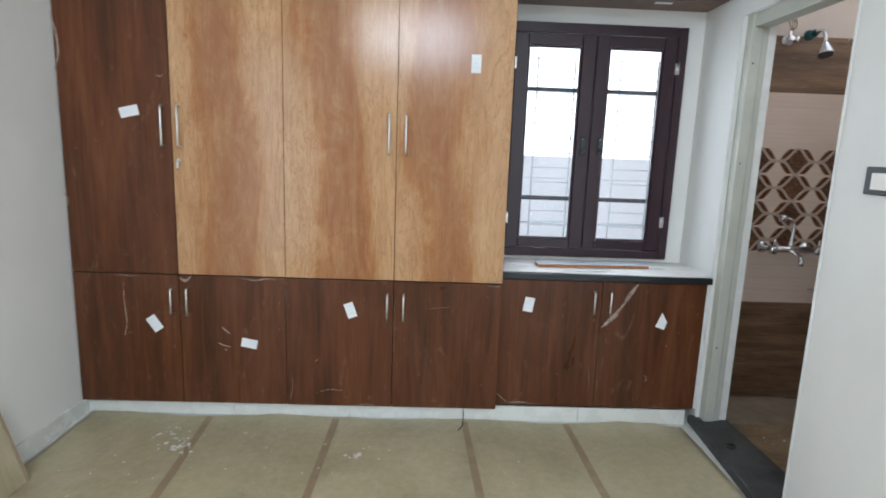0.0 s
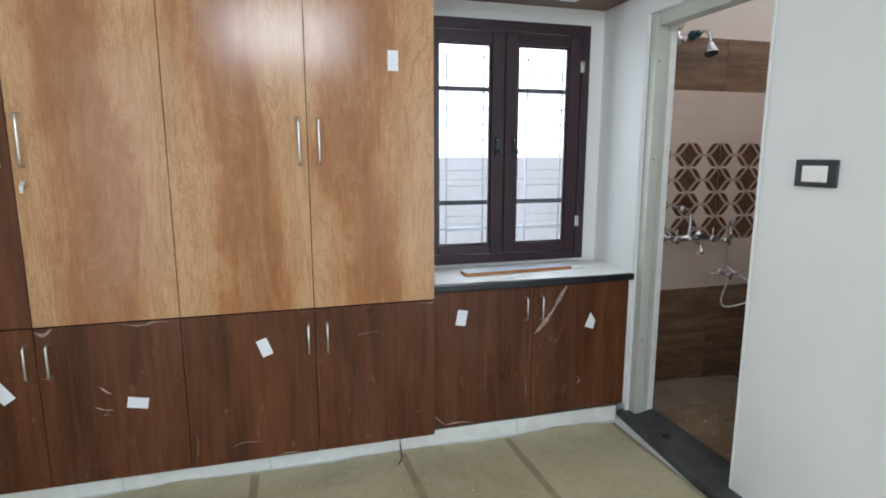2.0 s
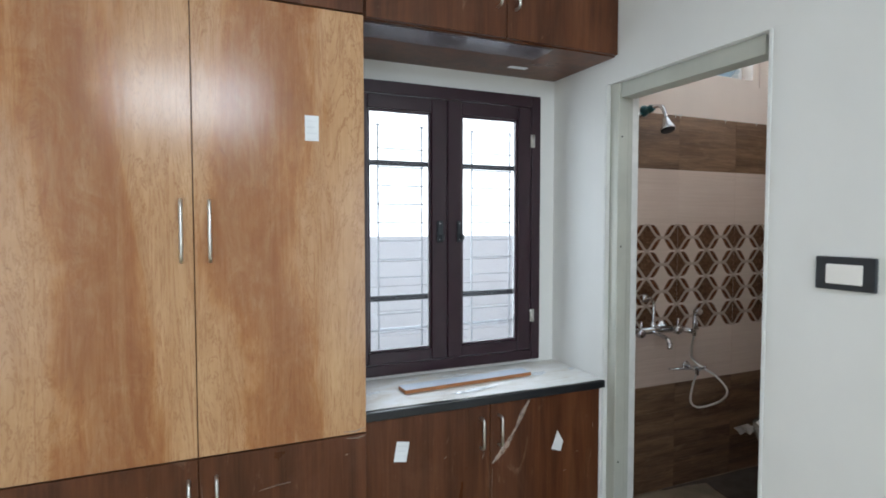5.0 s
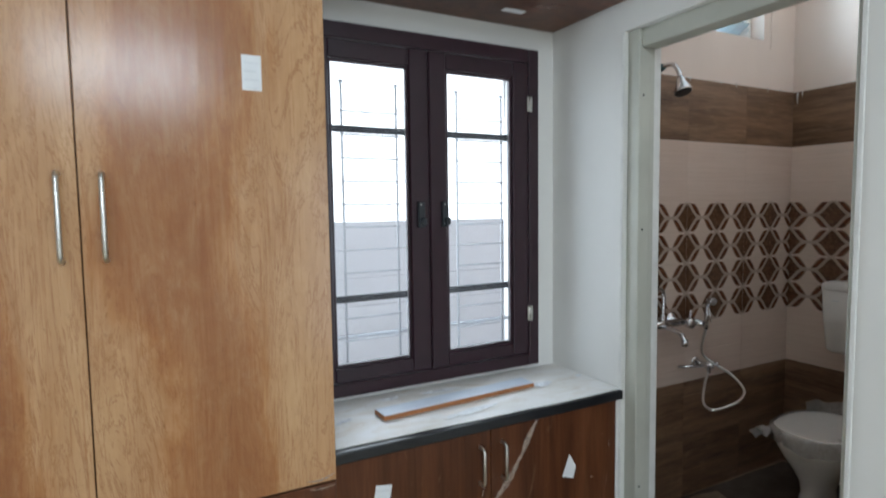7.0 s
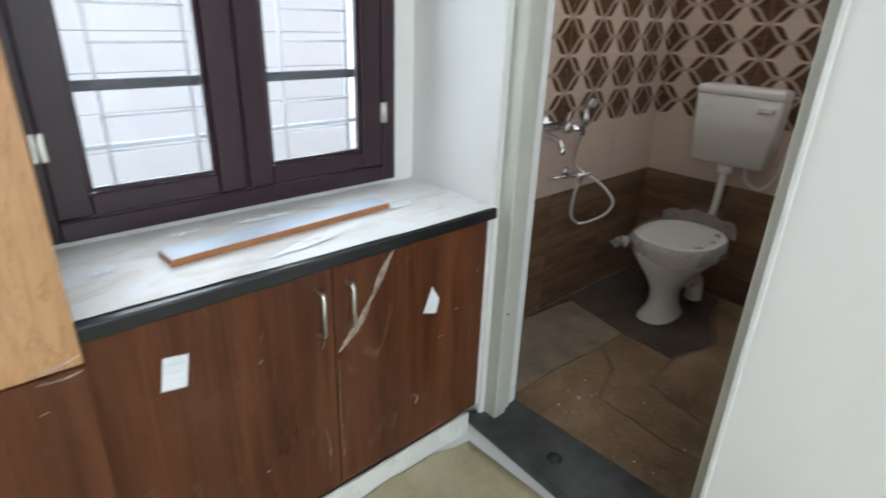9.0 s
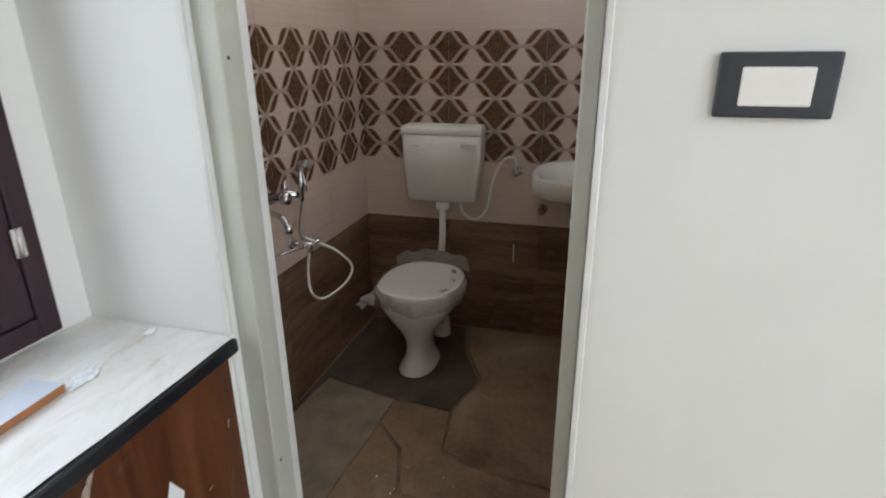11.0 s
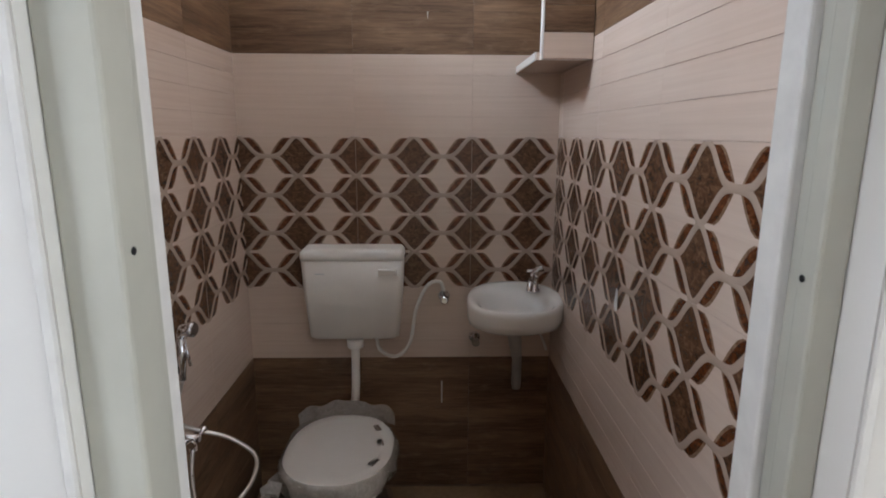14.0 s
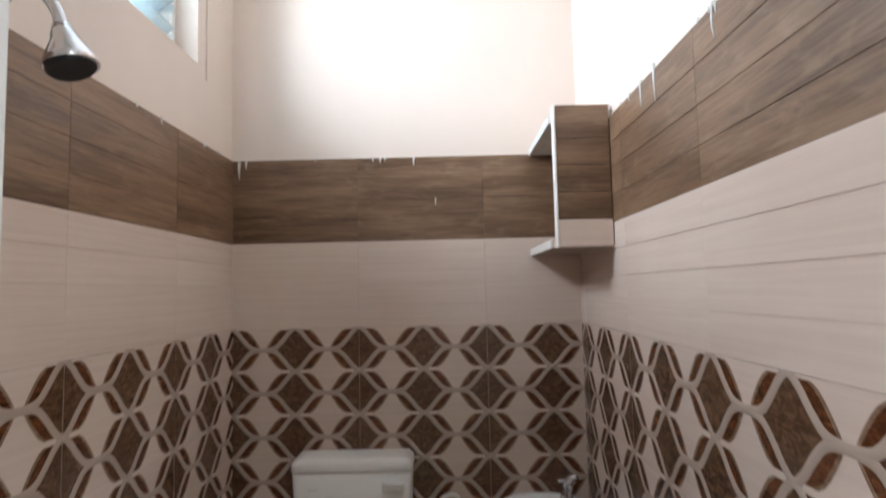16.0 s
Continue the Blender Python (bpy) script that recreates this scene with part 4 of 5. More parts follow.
def basin_ring(cx, hx, hy, z, lift=0.0):
    """An oval ring cut flat where it meets the wall; lift raises its back."""
    out = []
    for x, y, zz in ell(cx, BC, hx, hy, z, 40, 2.2):
        x = min(x, 3.197)
        out.append((x, y, zz + lift * max(0.0, (x - 2.95) / 0.247)))
    return out


bs2 = thing("wash_basin", (3.1, BC, 0.7079), "small white ceramic wall-hung wash basin", "basin")
part("bowl", loft_rings([basin_ring(3.1, 0.05, 0.055, 0.7372), basin_ring(3.09, 0.07, 0.08, 0.752), basin_ring(3.068, 0.122, 0.148, 0.768), basin_ring(3.055, 0.145, 0.174, 0.786), basin_ring(3.049, 0.152, 0.181, 0.812), basin_ring(3.048, 0.154, 0.183, 0.8493, 0.02),
                          basin_ring(3.048, 0.153, 0.182, 0.862, 0.035), basin_ring(3.048, 0.147, 0.176, 0.8698, 0.04), basin_ring(3.043, 0.135, 0.164, 0.8707, 0.04), basin_ring(3.02, 0.105, 0.139, 0.862, 0.03),
                          basin_ring(3.012, 0.09, 0.122, 0.8249), basin_ring(3.02, 0.055, 0.08, 0.7957)]), CERAMIC, bs2)
part("drain_ring", tube([(3.04, BC, 0.796), (3.04, BC, 0.7989)], [0.022, 0.018], seg=16), CHROME, bs2)
tp = thing("basin_tap", (3.115, 2.572, 0.8883), "chrome pillar tap on the basin", "tap")
part("body", tube([(3.115, 2.572, 0.8873), (3.115, 2.572, 0.8981), (3.115, 2.572, 0.9029), (3.115, 2.572, 0.9468)], [0.023, 0.023, 0.016, 0.015], seg=14), CHROME, tp)
part("spout", tube(spline([(3.11, 2.575, 0.9273), (3.07, 2.59, 0.9517), (3.02, 2.605, 0.9468), (3.005, 2.611, 0.9176)]), [0.0115] * 25, seg=10), CHROME, tp)
part("handle", tube([(3.115, 2.572, 0.9478), (3.115, 2.572, 0.9663), (3.11, 2.56, 0.9858), (3.09, 2.545, 0.9907)], [0.016, 0.017, 0.01, 0.006], seg=12), CHROME, tp)
part("cross_grip", tube([(3.12, 2.535, 0.9731), (3.11, 2.605, 0.9731)], 0.006, seg=8), CHROME, tp)
tr = thing("waste_pipe", (3.09, 2.635, 0.5129), "grey plastic waste trap under the basin", "pipe")
part("tailpipe", tube([(3.09, 2.65, 0.742), (3.09, 2.637, 0.6299)], [0.03, 0.021], seg=14), GREYPIPE, tr)
part("trap", tube([(3.09, 2.635, 0.6299), (3.09, 2.635, 0.625), (3.09, 2.635, 0.5129), (3.09, 2.635, 0.4934)], [0.022, 0.019, 0.019, 0.016], seg=14), GREYPIPE, tr)
tagged(part("basin_hose", tube(spline([(3.17, 2.54, 0.7177), (3.165, 2.51, 0.6494), (3.18, 2.5, 0.6202), (3.198, 2.505, 0.6397)]), 0.005, seg=8), PLASTIC), "thin white hose under the basin", "hose")

# mixer tap
YW = BY1 - 0.0095
mx = thing("bath_mixer", (2.11, 3.66, 0.9029), "chrome wall mixer with two knobs and a spout", "tap")
part("body", tube([(1.985, 3.645, 0.9127), (2.24, 3.645, 0.9127)], [0.019, 0.019], seg=14), CHROME, mx)
for x in (1.985, 2.24):
    part("leg", tube([(x, YW, 0.9127), (x, YW - 0.006, 0.9127), (x, YW - 0.012, 0.9127), (x, 3.645, 0.9127)], [0.034, 0.032, 0.013, 0.013], seg=16), CHROME, mx)
    k = part("knob", tube([(x, 3.64, 0.9127), (x, 3.62, 0.9127), (x, 3.612, 0.9127), (x, 3.585, 0.9127), (x, 3.58, 0.9127)], [0.013, 0.013, 0.024, 0.022, 0.012], seg=12), CHROME, mx)
    part("lever", tube([(x, 3.6, 0.9224), (x, 3.595, 0.976)], [0.006, 0.005], seg=8), CHROME, k)
part("diverter", tube([(2.11, 3.645, 0.9127), (2.11, 3.645, 0.9614)], [0.018, 0.012], seg=12), CHROME, mx)
part("riser", tube(spline([(2.11, 3.645, 0.9517), (2.115, 3.645, 1.0199), (2.112, 3.645, 1.0589), (2.09, 3.645, 1.0833), (2.06, 3.65, 1.0882)]), 0.009, seg=10), CHROME, mx)
part("riser_cap", tube([(2.07, 3.65, 1.0882), (2.065, 3.65, 1.0882), (2.035, 3.65, 1.0882), (2.03, 3.65, 1.0882)], [0.012, 0.022, 0.022, 0.012], seg=12), CHROME, mx)
part("spout", tube(spline([(2.11, 3.63, 0.9029), (2.105, 3.58, 0.8961), (2.095, 3.53, 0.8883), (2.088, 3.508, 0.8659)]), 0.011, seg=10), CHROME, mx)
part("aerator", tube([(2.088, 3.506, 0.8707), (2.088, 3.504, 0.8425)], 0.014, seg=12), CHROME, mx)

# health faucet
hf = thing("health_faucet", (2.388, 3.638, 0.9029), "chrome hand spray hung on the tiled wall", "hand shower")
part("holder", tube([(2.386, YW, 0.8883), (2.386, YW - 0.01, 0.8883), (2.386, 3.633, 0.8883)], [0.02, 0.018, 0.013], seg=12), CHROME, hf)
part("grip", tube([(2.388, 3.623, 0.8639), (2.386, 3.618, 0.9322), (2.382, 3.613, 0.9858)], [0.009, 0.012, 0.011], seg=12), CHROME, hf)
part("spray_head", tube([(2.382, 3.613, 0.9858), (2.378, 3.603, 1.0033), (2.376, 3.578, 1.0063), (2.375, 3.573, 1.0063)], [0.012, 0.017, 0.02, 0.016], seg=14), CHROME, hf)
part("trigger", tube([(2.385, 3.606, 0.9663), (2.388, 3.598, 0.9029)], 0.004, seg=8), CHROME, hf)
tagged(part("spray_hose", tube(spline([(2.388, 3.623, 0.8659), (2.4, 3.65, 0.7859), (2.425, 3.662, 0.7226), (2.455, 3.62, 0.6806), (2.475, 3.545, 0.6446), (2.482, 3.482, 0.586), (2.44, 3.478, 0.5402), (2.375, 3.505, 0.511),
                                        (2.325, 3.54, 0.4983), (2.335, 3.59, 0.5178), (2.385, 3.622, 0.586), (2.42, 3.628, 0.6494)], 8), 0.0062, seg=10), STEEL), "braided steel hose hanging in a loop", "hose")
av = thing("spray_valve", (2.423, 3.648, 0.6738), "chrome angle valve for the hand spray", "valve")
part("flange", tube([(2.423, YW, 0.6767), (2.423, YW - 0.005, 0.6767), (2.423, YW - 0.012, 0.6767)], [0.026, 0.024, 0.011], seg=16), CHROME, av)
part("body", tube([(2.423, YW - 0.01, 0.6767), (2.423, 3.608, 0.6767)], 0.011, seg=12), CHROME, av)
part("outlet", tube([(2.422, 3.628, 0.6767), (2.421, 3.628, 0.6397)], 0.011, seg=6, smooth=False), CHROME, av)
for sx in (-1, 1):
    part("knob", tube([(2.423 + sx * 0.01, 3.613, 0.6787), (2.423 + sx * 0.03, 3.613, 0.6806), (2.423 + sx * 0.034, 3.613, 0.6806), (2.423 + sx * 0.045, 3.613, 0.6806)], [0.006, 0.006, 0.012, 0.01], seg=10), CHROME, av)
part("supply_arm", tube([(2.288, YW - 0.004, 0.6689), (2.413, 3.633, 0.6758)], 0.006, seg=8), CHROME, av)

# shower
sh = thing("shower", (2.05, 3.7, 2.0534), "chrome shower arm and head with a dark face", "shower")
part("flange", tube([(2.085, YW, 2.085), (2.085, YW - 0.01, 2.085), (2.085, YW - 0.03, 2.085)], [0.03, 0.028, 0.016], seg=14), TEAL, sh, "teal plastic wrapped flange")
part("wrap_collar", tube([(2.085, YW - 0.03, 2.085), (2.084, YW - 0.05, 2.088), (2.083, YW - 0.075, 2.09)], [0.017, 0.021, 0.013], seg=9, smooth=False), TEAL, sh, "teal plastic wrap round the arm")
part("arm", tube(spline([(2.085, YW - 0.02, 2.085), (2.08, 3.63, 2.092), (2.072, 3.575, 2.083), (2.063, 3.54, 2.045), (2.06, 3.53, 2.015)]), 0.0095, seg=10), CHROME, sh)
hd = part("head", tube([(2.06, 3.531, 2.02), (2.06, 3.527, 2.005), (2.059, 3.522, 1.995), (2.057, 3.512, 1.962), (2.057, 3.51, 1.954)], [0.012, 0.018, 0.021, 0.037, 0.038], seg=20), CHROME, sh)
part("face", tube([(2.057, 3.5098, 1.9535), (2.057, 3.5075, 1.948)], [0.0365, 0.032], seg=20), RUBBER, hd, "black rubber spray face")
# valve for the water heater, beside the shower
hv = thing("heater_valve", (1.96, YW, 2.055), "chrome heater valve with frayed brown sealing thread", "valve")
part("flange", tube([(1.96, YW, 2.055), (1.96, YW - 0.005, 2.055), (1.96, YW - 0.012, 2.055)], [0.027, 0.025, 0.011], seg=16), CHROME, hv)
part("body", tube([(1.96, YW - 0.01, 2.055), (1.96, YW - 0.06, 2.055)], 0.012, seg=12), CHROME, hv)
part("knob", tube([(1.972, YW - 0.05, 2.05), (1.985, YW - 0.056, 2.05), (1.99, YW - 0.058, 2.05), (2.0, YW - 0.06, 2.05)], [0.008, 0.02, 0.021, 0.014], seg=12), CHROME, hv)
part("lever", tube([(1.955, YW - 0.055, 2.045), (1.935, YW - 0.075, 2.03)], [0.012, 0.017], seg=10), CHROME, hv)
part("outlet", tube([(1.96, YW - 0.04, 2.06), (1.958, YW - 0.04, 2.095)], 0.011, seg=6, smooth=False), CHROME, hv)
for k in range(4):
    part("thread", tube(spline([(1.958, YW - 0.04, 2.09), (1.948 + 0.012 * k, YW - 0.045, 2.12), (1.938 + 0.011 * k, YW - 0.04 - 0.004 * k, 2.15 + 0.006 * (k % 2)), (1.942 + 0.012 * k, YW - 0.035, 2.17 - 0.01 * k)], 4), 0.0028, seg=5), TAPE, hv, "frayed brown thread")

# ventilator
vt = thing("ventilator", (2.62, BY1 + 0.1, 2.3264), "glass louvre ventilator in a white frame", "ventilator", kind="structure")
for a in ((VX0 + 0.001, VX0 + 0.03, VZ0 + 0.001, VZ1 - 0.001), (VX1 - 0.03, VX1 - 0.001, VZ0 + 0.001, VZ1 - 0.001)):
    part("frame", slab(a[0], a[1], BY1 + 0.07, BY1 + 0.13, a[2], a[3], 0.003), PLASTIC, vt)
for a in ((VZ0 + 0.001, VZ0 + 0.03), (VZ1 - 0.03, VZ1 - 0.001)):
    part("frame", slab(VX0 + 0.0305, VX1 - 0.0305, BY1 + 0.07, BY1 + 0.13, a[0], a[1], 0.003), PLASTIC, vt)
for k in range(5):
    z = VZ0 + 0.07 + k * 0.09
    bm = slab(VX0 + 0.032, VX1 - 0.032, -0.05, 0.05, -0.0025, 0.0025)
    bmesh.ops.transform(bm, verts=bm.verts, matrix=Matrix.Translation((0, BY1 + 0.1, z)) @ Matrix.Rotation(radians(-38), 4, 'X'))
    sl = part("slat", bm, LOUVREGLASS, vt, "frosted glass louvre slat")
    sl.visible_shadow = False
    part("clip", slab(VX1 - 0.036, VX1 - 0.0305, BY1 + 0.06, BY1 + 0.135, z - 0.012, z + 0.012, 0.002), STEEL, vt)
# raised rim on the wall beside the ventilator
structure("trim", slab(2.985, 2.993, BY1 - 0.006, BY1 - 0.0005, 2.297, 2.9, 0.002), BATHPAINT, "thin plaster ridge beside the ventilator", "trim")

# tiled shelf unit in the corner
su = thing("corner_shelf", (2.98, 2.55, 1.6948), "open tiled shelf box hung in the corner", "shelf")
SX, SYF = 2.78, 2.636
for k, (z0, z1) in enumerate(((1.7156, 1.7912), (1.7921, 1.8682), (1.8691, 1.9442), (1.9452, 2.0203), (2.0213, 2.1168))):
    part("side_tile", slab(SX, SX + 0.009, BY0 + 0.012, SYF, z0, z1, 0.001), TILECREAM if k == 0 else TILEWOOD, su, "cream tile strip" if k == 0 else "wood-look tile strip")
part("side", slab(SX + 0.0095, SX + 0.03, BY0 + 0.012, SYF - 0.001, 1.7156, 2.1168, 0.001), PLASTER, su)
part("edge_trim", slab(SX - 0.001, SX + 0.031, SYF + 0.0002, SYF + 0.006, 1.7141, 2.1178, 0.001), PLASTIC, su, "bright white edge strip")
part("bottom", slab(SX + 0.0305, 3.1945, BY0 + 0.012, 2.65, 1.7151, 1.7385, 0.001), TILECREAM, su)
part("bottom_edge", slab(SX + 0.0315, 3.1945, 2.6505, 2.656, 1.7146, 1.739, 0.001), PLASTIC, su, "bright white edge strip")
part("top", slab(SX + 0.0305, 3.1945, BY0 + 0.012, 2.65, 2.0729, 2.0954, 0.001), PLASTER, su)

# cardboard on the bathroom floor
def flat_sheet(name, pts, z, mat, label, category="cardboard"):
    bm = bmesh.new()
    ring = []
    n = len(pts)
    for i in range(n):
        a, b = Vector(pts[i]), Vector(pts[(i + 1) % n])
        for k in range(6):
            p = a.lerp(b, k / 6)
            q = 0.008 * noise.noise((p.x * 11, p.y * 11, z * 50)) if k else 0
            ring.append(bm.verts.new((p.x + q, p.y + q, z)))
    f = bm.faces.new(ring)
    if f.normal.z < 0:
        f.normal_flip()
    g = bmesh.ops.extrude_face_region(bm, geom=[f])
    for v in [e for e in g["geom"] if isinstance(e, bmesh.types.BMVert)]:
        v.co.z += 0.0035
    bmesh.ops.recalc_face_normals(bm, faces=bm.faces)
    tagged(part(name, bm, mat), label, category, "cardboard on the bathroom floor")


Z0 = BZ + 0.0002
flat_sheet("cardboard_sheet", [(1.68, 3.69), (2.21, 3.69), (2.535, 3.65), (2.455, 3.312), (1.855, 3.345), (1.68, 3.35)], Z0, CARD2, "pale dusty cardboard sheet by the wall")
flat_sheet("cardboard_sheet", [(1.68, 2.49), (1.915, 2.49), (1.93, 2.7), (1.917, 2.81), (1.947, 2.968), (1.953, 3.118), (2.04, 3.152), (2.162, 3.192), (2.29, 3.317), (1.855, 3.337), (1.68, 3.343)], Z0, CARD, "brown cardboard sheet with a torn edge, inside the bathroom door")
flat_sheet("cardboard_sheet", [(1.923, 2.49), (2.085, 2.49), (2.112, 2.76), (2.14, 2.88), (2.176, 3.03), (2.43, 3.065), (2.45, 3.303), (2.305, 3.314), (2.176, 3.18), (2.048, 3.138), (1.967, 3.106), (1.958, 2.966), (1.928, 2.81), (1.939, 2.7)], Z0, CARD, "torn strip of brown cardboard on the bathroom floor")
flat_sheet("cardboard_sheet", [(2.098, 2.49), (3.17, 2.49), (3.18, 3.15), (2.93, 3.09), (2.71, 2.98), (2.44, 3.05), (2.2, 3.025), (2.162, 2.88), (2.131, 2.755)], Z0, CARD, "torn brown cardboard sheet beside the toilet")
flat_sheet("cement_smear", [(2.462, 3.305), (2.445, 3.07), (2.7, 3.0), (2.91, 3.11), (3.17, 3.17), (3.17, 3.69), (2.24, 3.695), (2.55, 3.66)], Z0, CEMENT, "dark grey cement smear round the toilet foot", "cement")
random.seed(17)
bm = bmesh.new()
for k in range(26):
    x, y, r = random.uniform(1.68, 2.1), random.uniform(2.6, 3.3), random.uniform(0.002, 0.006)
    ring = [bm.verts.new((x + r * random.uniform(0.6, 1.2) * math.cos(a), y + r * random.uniform(0.6, 1.2) * math.sin(a), Z0 + 0.0034)) for a in (0, 1.3, 2.5, 3.9, 5.2)]
    tip = bm.verts.new((x, y, Z0 + 0.0065))
    for p, q in zip(ring, ring[1:] + ring[:1]):
        bm.faces.new((p, q, tip))
tagged(part("paint_flakes", bm, PLASTER), "small white paint flakes on the cardboard", "debris", kind="stuff")


# ---- wall tiles ----
TW, ROWZ = 0.447, [BZ, 0.284, 0.583, 0.8825, 1.182, 1.4815, 1.781, 2.0805]
KIND = ["wood", "wood", "cream", "pattern", "pattern", "cream", "wood"]
TT = 0.009


def plank_tile(w, h, strips, gap):
    bm = bmesh.new()
    slab(0.0002, w - 0.0002, 0, TT - 0.0016, 0.0002, h - 0.0002, 0, bm)
    for k in range(strips):
        z0, z1 = h * k / strips, h * (k + 1) / strips
        slab(0.0002, w - 0.0002, TT - 0.0016, TT, z0 + (gap if k else 0.0002), z1 - (gap if k < strips - 1 else 0.0002), 0.0005, bm)
    return bm


def pattern_tile(u0, u1, h, tw):
    """Two by two motifs, cut from u0 to u1: a dark diamond between four leaves, with raised ribbons."""
    bm = bmesh.new()
    slab(0.0004, tw - 0.0004, 0, TT, 0.0004, h - 0.0004, 0, bm)
    p, r = tw / 2, h / 2
    kx, kz = p / 0.2264, r / 0.159
    quarter = [(-0.07, 0), (-0.06, 0.008), (-0.046, 0.023), (-0.03, 0.045), (-0.015, 0.065), (0, 0.0735)]
    half = quarter + [(-x, z) for x, z in quarter[-2::-1]]
    diamond = half + [(x, -z) for x, z in half[-2:0:-1]]
    inner = [(-0.022, 0.0735), (-0.034, 0.055), (-0.052, 0.028), (-0.068, 0.013), (-0.086, 0.004)]
    leaf = [(-0.104, 0.003), (-0.1, 0.013), (-0.089, 0.032), (-0.076, 0.051), (-0.064, 0.065), (-0.05, 0.0735)] + inner
    core = [(-0.097, 0.004), (-0.092, 0.014), (-0.08, 0.033), (-0.067, 0.051), (-0.056, 0.063), (-0.044, 0.0715)] + [(x, z - 0.0003) for x, z in inner]

    def poly(pts, y, mat):
        cut = []
        for x, z in pts:
            cut.append(bm.verts.new((x, y, z)))
        f = bm.faces.new(cut)
        f.material_index = mat
        if f.normal.y < 0:
            f.normal_flip()

    def ribbon(pts, half):
        line = spline([(x, 0, z) for x, z in pts], 4)
        prev = None
        for i, q in enumerate(line):
            d = (line[min(i + 1, len(line) - 1)] - line[max(i - 1, 0)]).normalized()
            side = Vector((-d.z, 0, d.x)) * half
            cur = [bm.verts.new(q - side + Vector((0, TT + 0.0011, 0))), bm.verts.new(q + Vector((0, TT + 0.004, 0))), bm.verts.new(q + side + Vector((0, TT + 0.0011, 0)))]
            if prev:
                for a, b in ((0, 1), (1, 2)):
                    f = bm.faces.new((prev[a], cur[a], cur[b], prev[b]))
                    f.material_index, f.smooth = 3, True
            prev = cur

    for cx in (0, p, 2 * p):
        for cz in (r * 0.5, r * 1.5):
            poly([(cx + kx * x, cz + kz * z) for x, z in diamond], TT + 0.0006, 1)
            for sx in (1, -1):
                for sz in (1, -1):
                    poly([(cx + sx * kx * x, cz + sz * kz * z) for x, z in leaf], TT + 0.0005, 4)
                    poly([(cx + sx * kx * x, cz + sz * kz * z) for x, z in core], TT + 0.0009, 2)
            for sz in (1, -1):
                bow = [(-0.084, 0.003), (-0.065, 0.012), (-0.043, 0.036), (-0.022, 0.063), (0, 0.079), (0.022, 0.063), (0.043, 0.036), (0.065, 0.012), (0.084, 0.003)]
                ribbon([(cx - p / 2, cz)] + [(cx + kx * x, cz + sz * kz * z) for x, z in bow] + [(cx + p / 2, cz)], 0.0078)
    for co, no in (((u0 + 0.0004, 0, 0), (-1, 0, 0)), ((u1 - 0.0004, 0, 0), (1, 0, 0)), ((0, 0, 0.0004), (0, 0, -1)), ((0, 0, h - 0.0004), (0, 0, 1))):
        bmesh.ops.bisect_plane(bm, geom=list(bm.verts) + list(bm.edges) + list(bm.faces), plane_co=co, plane_no=no, clear_outer=True)
    bmesh.ops.translate(bm, verts=bm.verts, vec=(-u0, 0, 0))
    return bm


TILE_MATS = {"wood": [TILEWOOD], "cream": [TILECREAM], "pattern": [TILECREAM, GLAZE, LEAF, RIBBON, LEAFEDGE]}
TILE_MESH = {}


def tile_mesh(kind, u0, u1, h, tw):
    key = (kind, round(u0, 3), round(u1, 3), round(h, 3), round(tw, 3))
    if key not in TILE_MESH:
        bm = pattern_tile(u0, u1, h, tw) if kind == "pattern" else plank_tile(u1 - u0, h, 4, 0.0009 if kind == "wood" else 0.0007)
        me = bpy.data.meshes.new("tile")
        bm.to_mesh(me)
        bm.free()
        for m in TILE_MATS[kind]:
            me.materials.append(m)
        TILE_MESH[key] = me
    return TILE_MESH[key]


def tile_wall(parent, corner, angle, length, flip=False, tw=TW, off=0.0):
    """Tiles along a wall; each face looks along its own +y. flip: laid from the far end. off: how much the first tile is cut."""
    for kind, z0, z1 in zip(KIND, ROWZ, ROWZ[1:]):
        u = -off
        while u < length - 0.01:
            a, b = max(u, 0), min(u + tw, length)
            p, q = a - u, b - u
            if b - a > 0.01:
                ob = new("tile", tile_mesh(kind, tw - q if flip else p, tw - p if flip else q, z1 - z0, tw))
                ob.parent = parent
                ob.matrix_basis = Matrix.Translation((*corner, z0)) @ Matrix.Rotation(radians(angle), 4, 'Z') @ pose(length - b if flip else a, random.uniform(-0.0004, 0.0004), 0)
            u += tw


tile_wall(wb_e, (BX1 - 0.0005, BY0), 90, BY1 - BY0, True, TW, TW - 0.007)
tile_wall(wb_n, (BX1 - TT, BY1 - 0.0005), 180, BX1 - TT - BX0, False, TW, 0.04)
tile_wall(wb_s, (BX0, BY0 + 0.0005), 0, BX1 - TT - BX0, True, TW, 0.391)

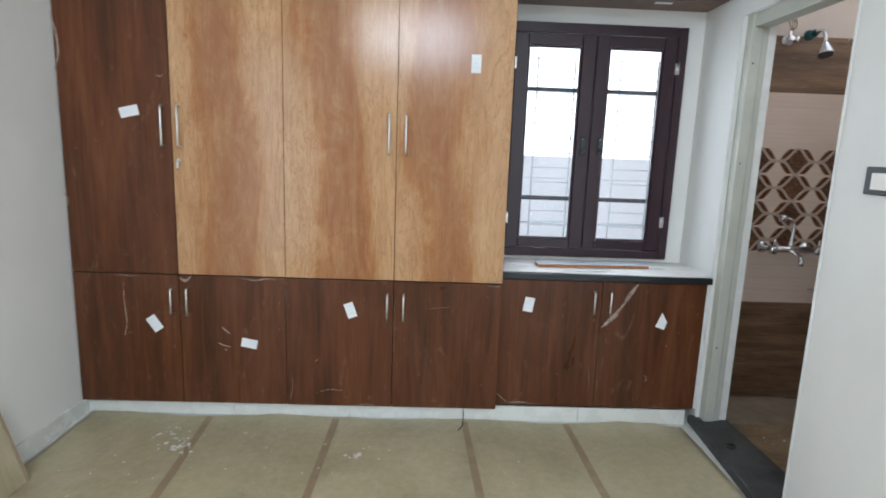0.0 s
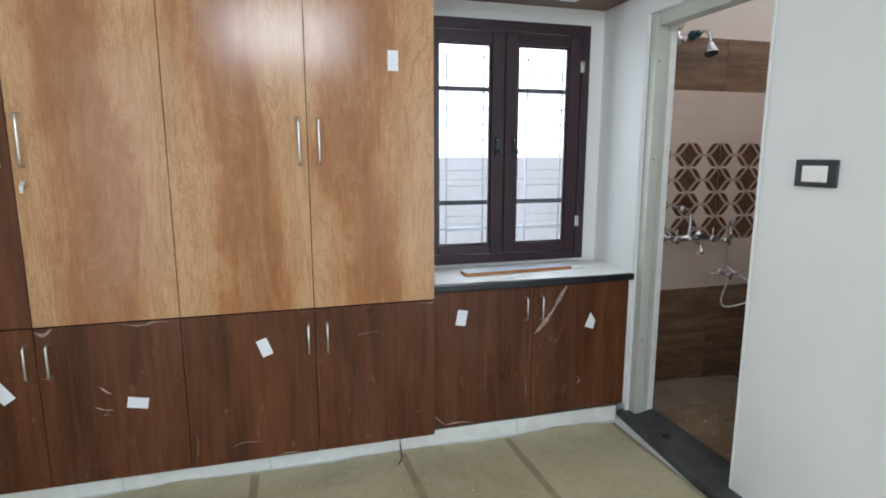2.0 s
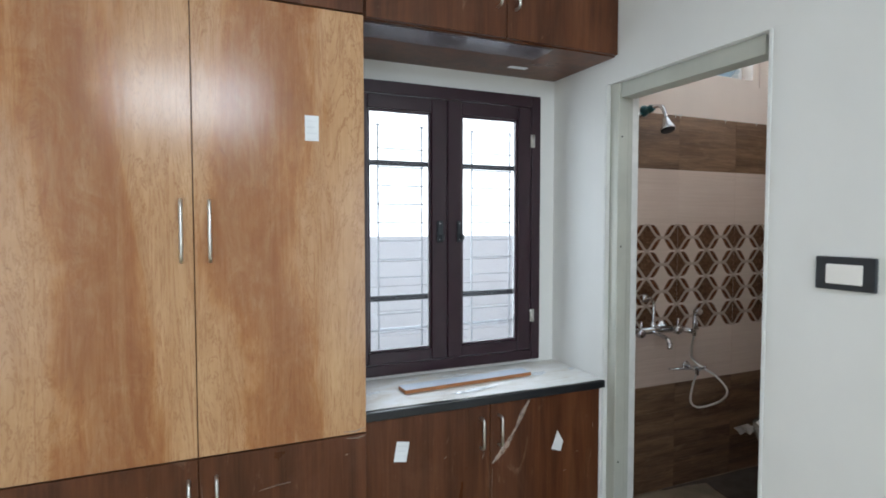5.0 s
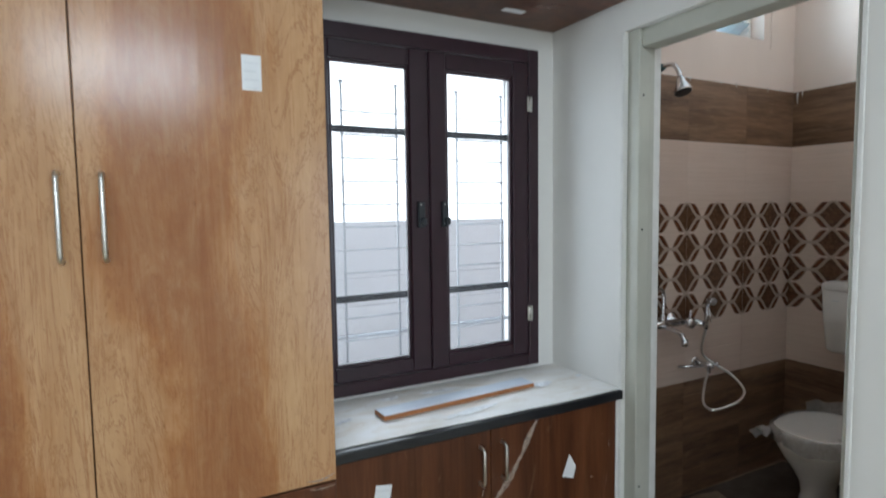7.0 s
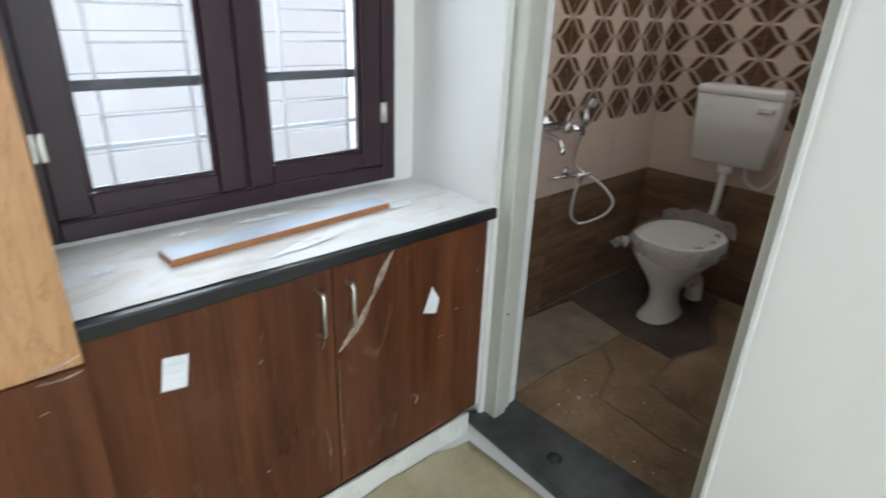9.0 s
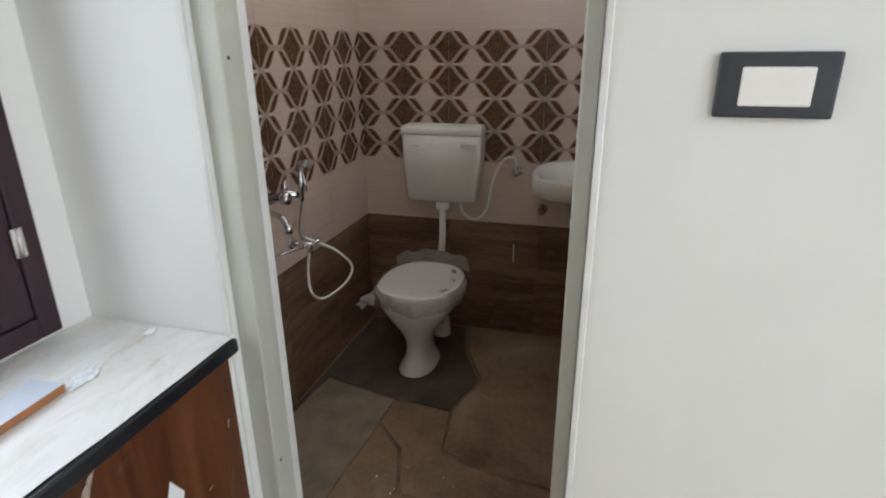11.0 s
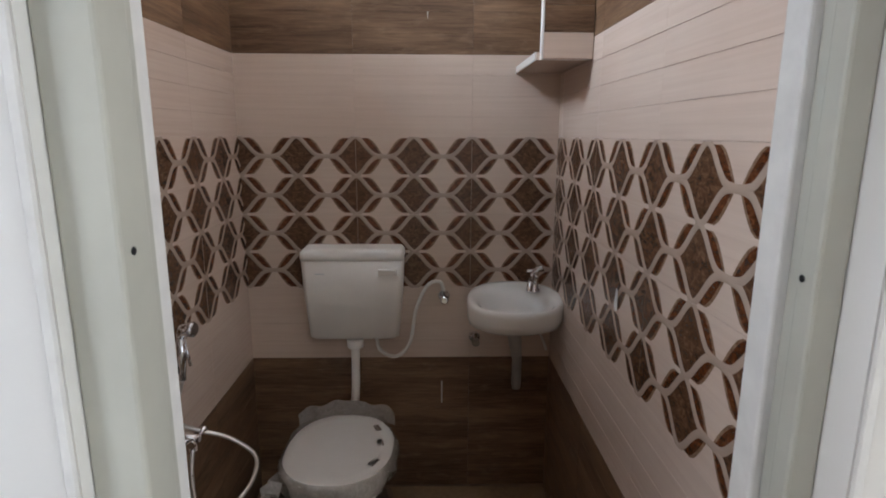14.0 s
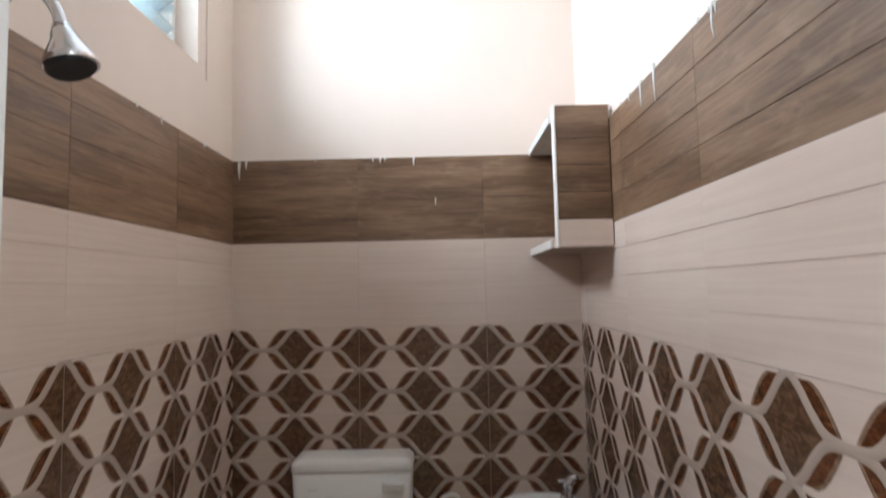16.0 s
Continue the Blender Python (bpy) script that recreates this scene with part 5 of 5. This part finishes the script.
# plaster drips over the top of the tiles
bm = bmesh.new()
random.seed(8)
for k in range(24):
    side = random.choice("eennss") if k > 2 else "s"
    L = random.uniform(0.005, 0.022) if k > 1 else 0.06
    if side == "e":
        p = Vector((BX1 - TT - 0.001, random.uniform(BY0 + 0.1, BY1 - 0.05), 2.083))
    elif side == "n":
        p = Vector((random.uniform(1.8, BX1 - 0.05), BY1 - TT - 0.001, 2.083))
    else:
        p = Vector((random.uniform(2.0, 2.75), BY0 + TT + 0.001, 2.083))
    tube([p + Vector((0, 0, 0.004)), p + Vector((random.uniform(-0.003, 0.003), 0, -L * 0.6)), p + Vector((random.uniform(-0.004, 0.004), 0, -L))], [0.003, 0.0022, 0.001], bm, 5)
for x, y, z, L, r in ((3.194, 3.685, 2.075, 0.06, 0.006), (3.194, 3.66, 2.08, 0.03, 0.004), (3.196, 3.18, 2.082, 0.022, 0.005), (3.196, 3.06, 2.08, 0.03, 0.004), (3.1965, 2.985, 1.93, 0.022, 0.002)):
    tube([(x, y, z), (x, y + 0.002, z - L * 0.5), (x, y, z - L)], [r, r * 0.7, 0.001], bm, 6)
for x, z, L, r in ((2.44, 2.092, 0.085, 0.004), (2.79, 2.12, 0.05, 0.005)):
    y = BY0 + TT + 0.001
    tube([(x, y, z), (x + 0.002, y, z - L * 0.5), (x, y, z - L)], [r, r * 0.7, 0.001], bm, 6)
tagged(part("plaster_drips", bm, PLASTER), "white plaster drips along the top of the tiles", "plaster", kind="stuff")

# scrap of paper stuck on the south tiles, torn to a point at the top
bm = bmesh.new()
outline = [(2.414, 1.038), (2.425, 1.034), (2.436, 1.042), (2.434, 1.066), (2.427, 1.096), (2.42, 1.092), (2.416, 1.064)]
face = bm.faces.new([bm.verts.new((x, BY0 + TT + 0.0045, z)) for x, z in outline])
ext = bmesh.ops.extrude_face_region(bm, geom=[face])
bmesh.ops.translate(bm, vec=(0, 0.002, 0), verts=[v for v in ext["geom"] if isinstance(v, bmesh.types.BMVert)])
bmesh.ops.recalc_face_normals(bm, faces=bm.faces)
tagged(part("paper_scrap", bm, PLASTER), "torn white paper scrap stuck on the patterned tiles", "scrap")
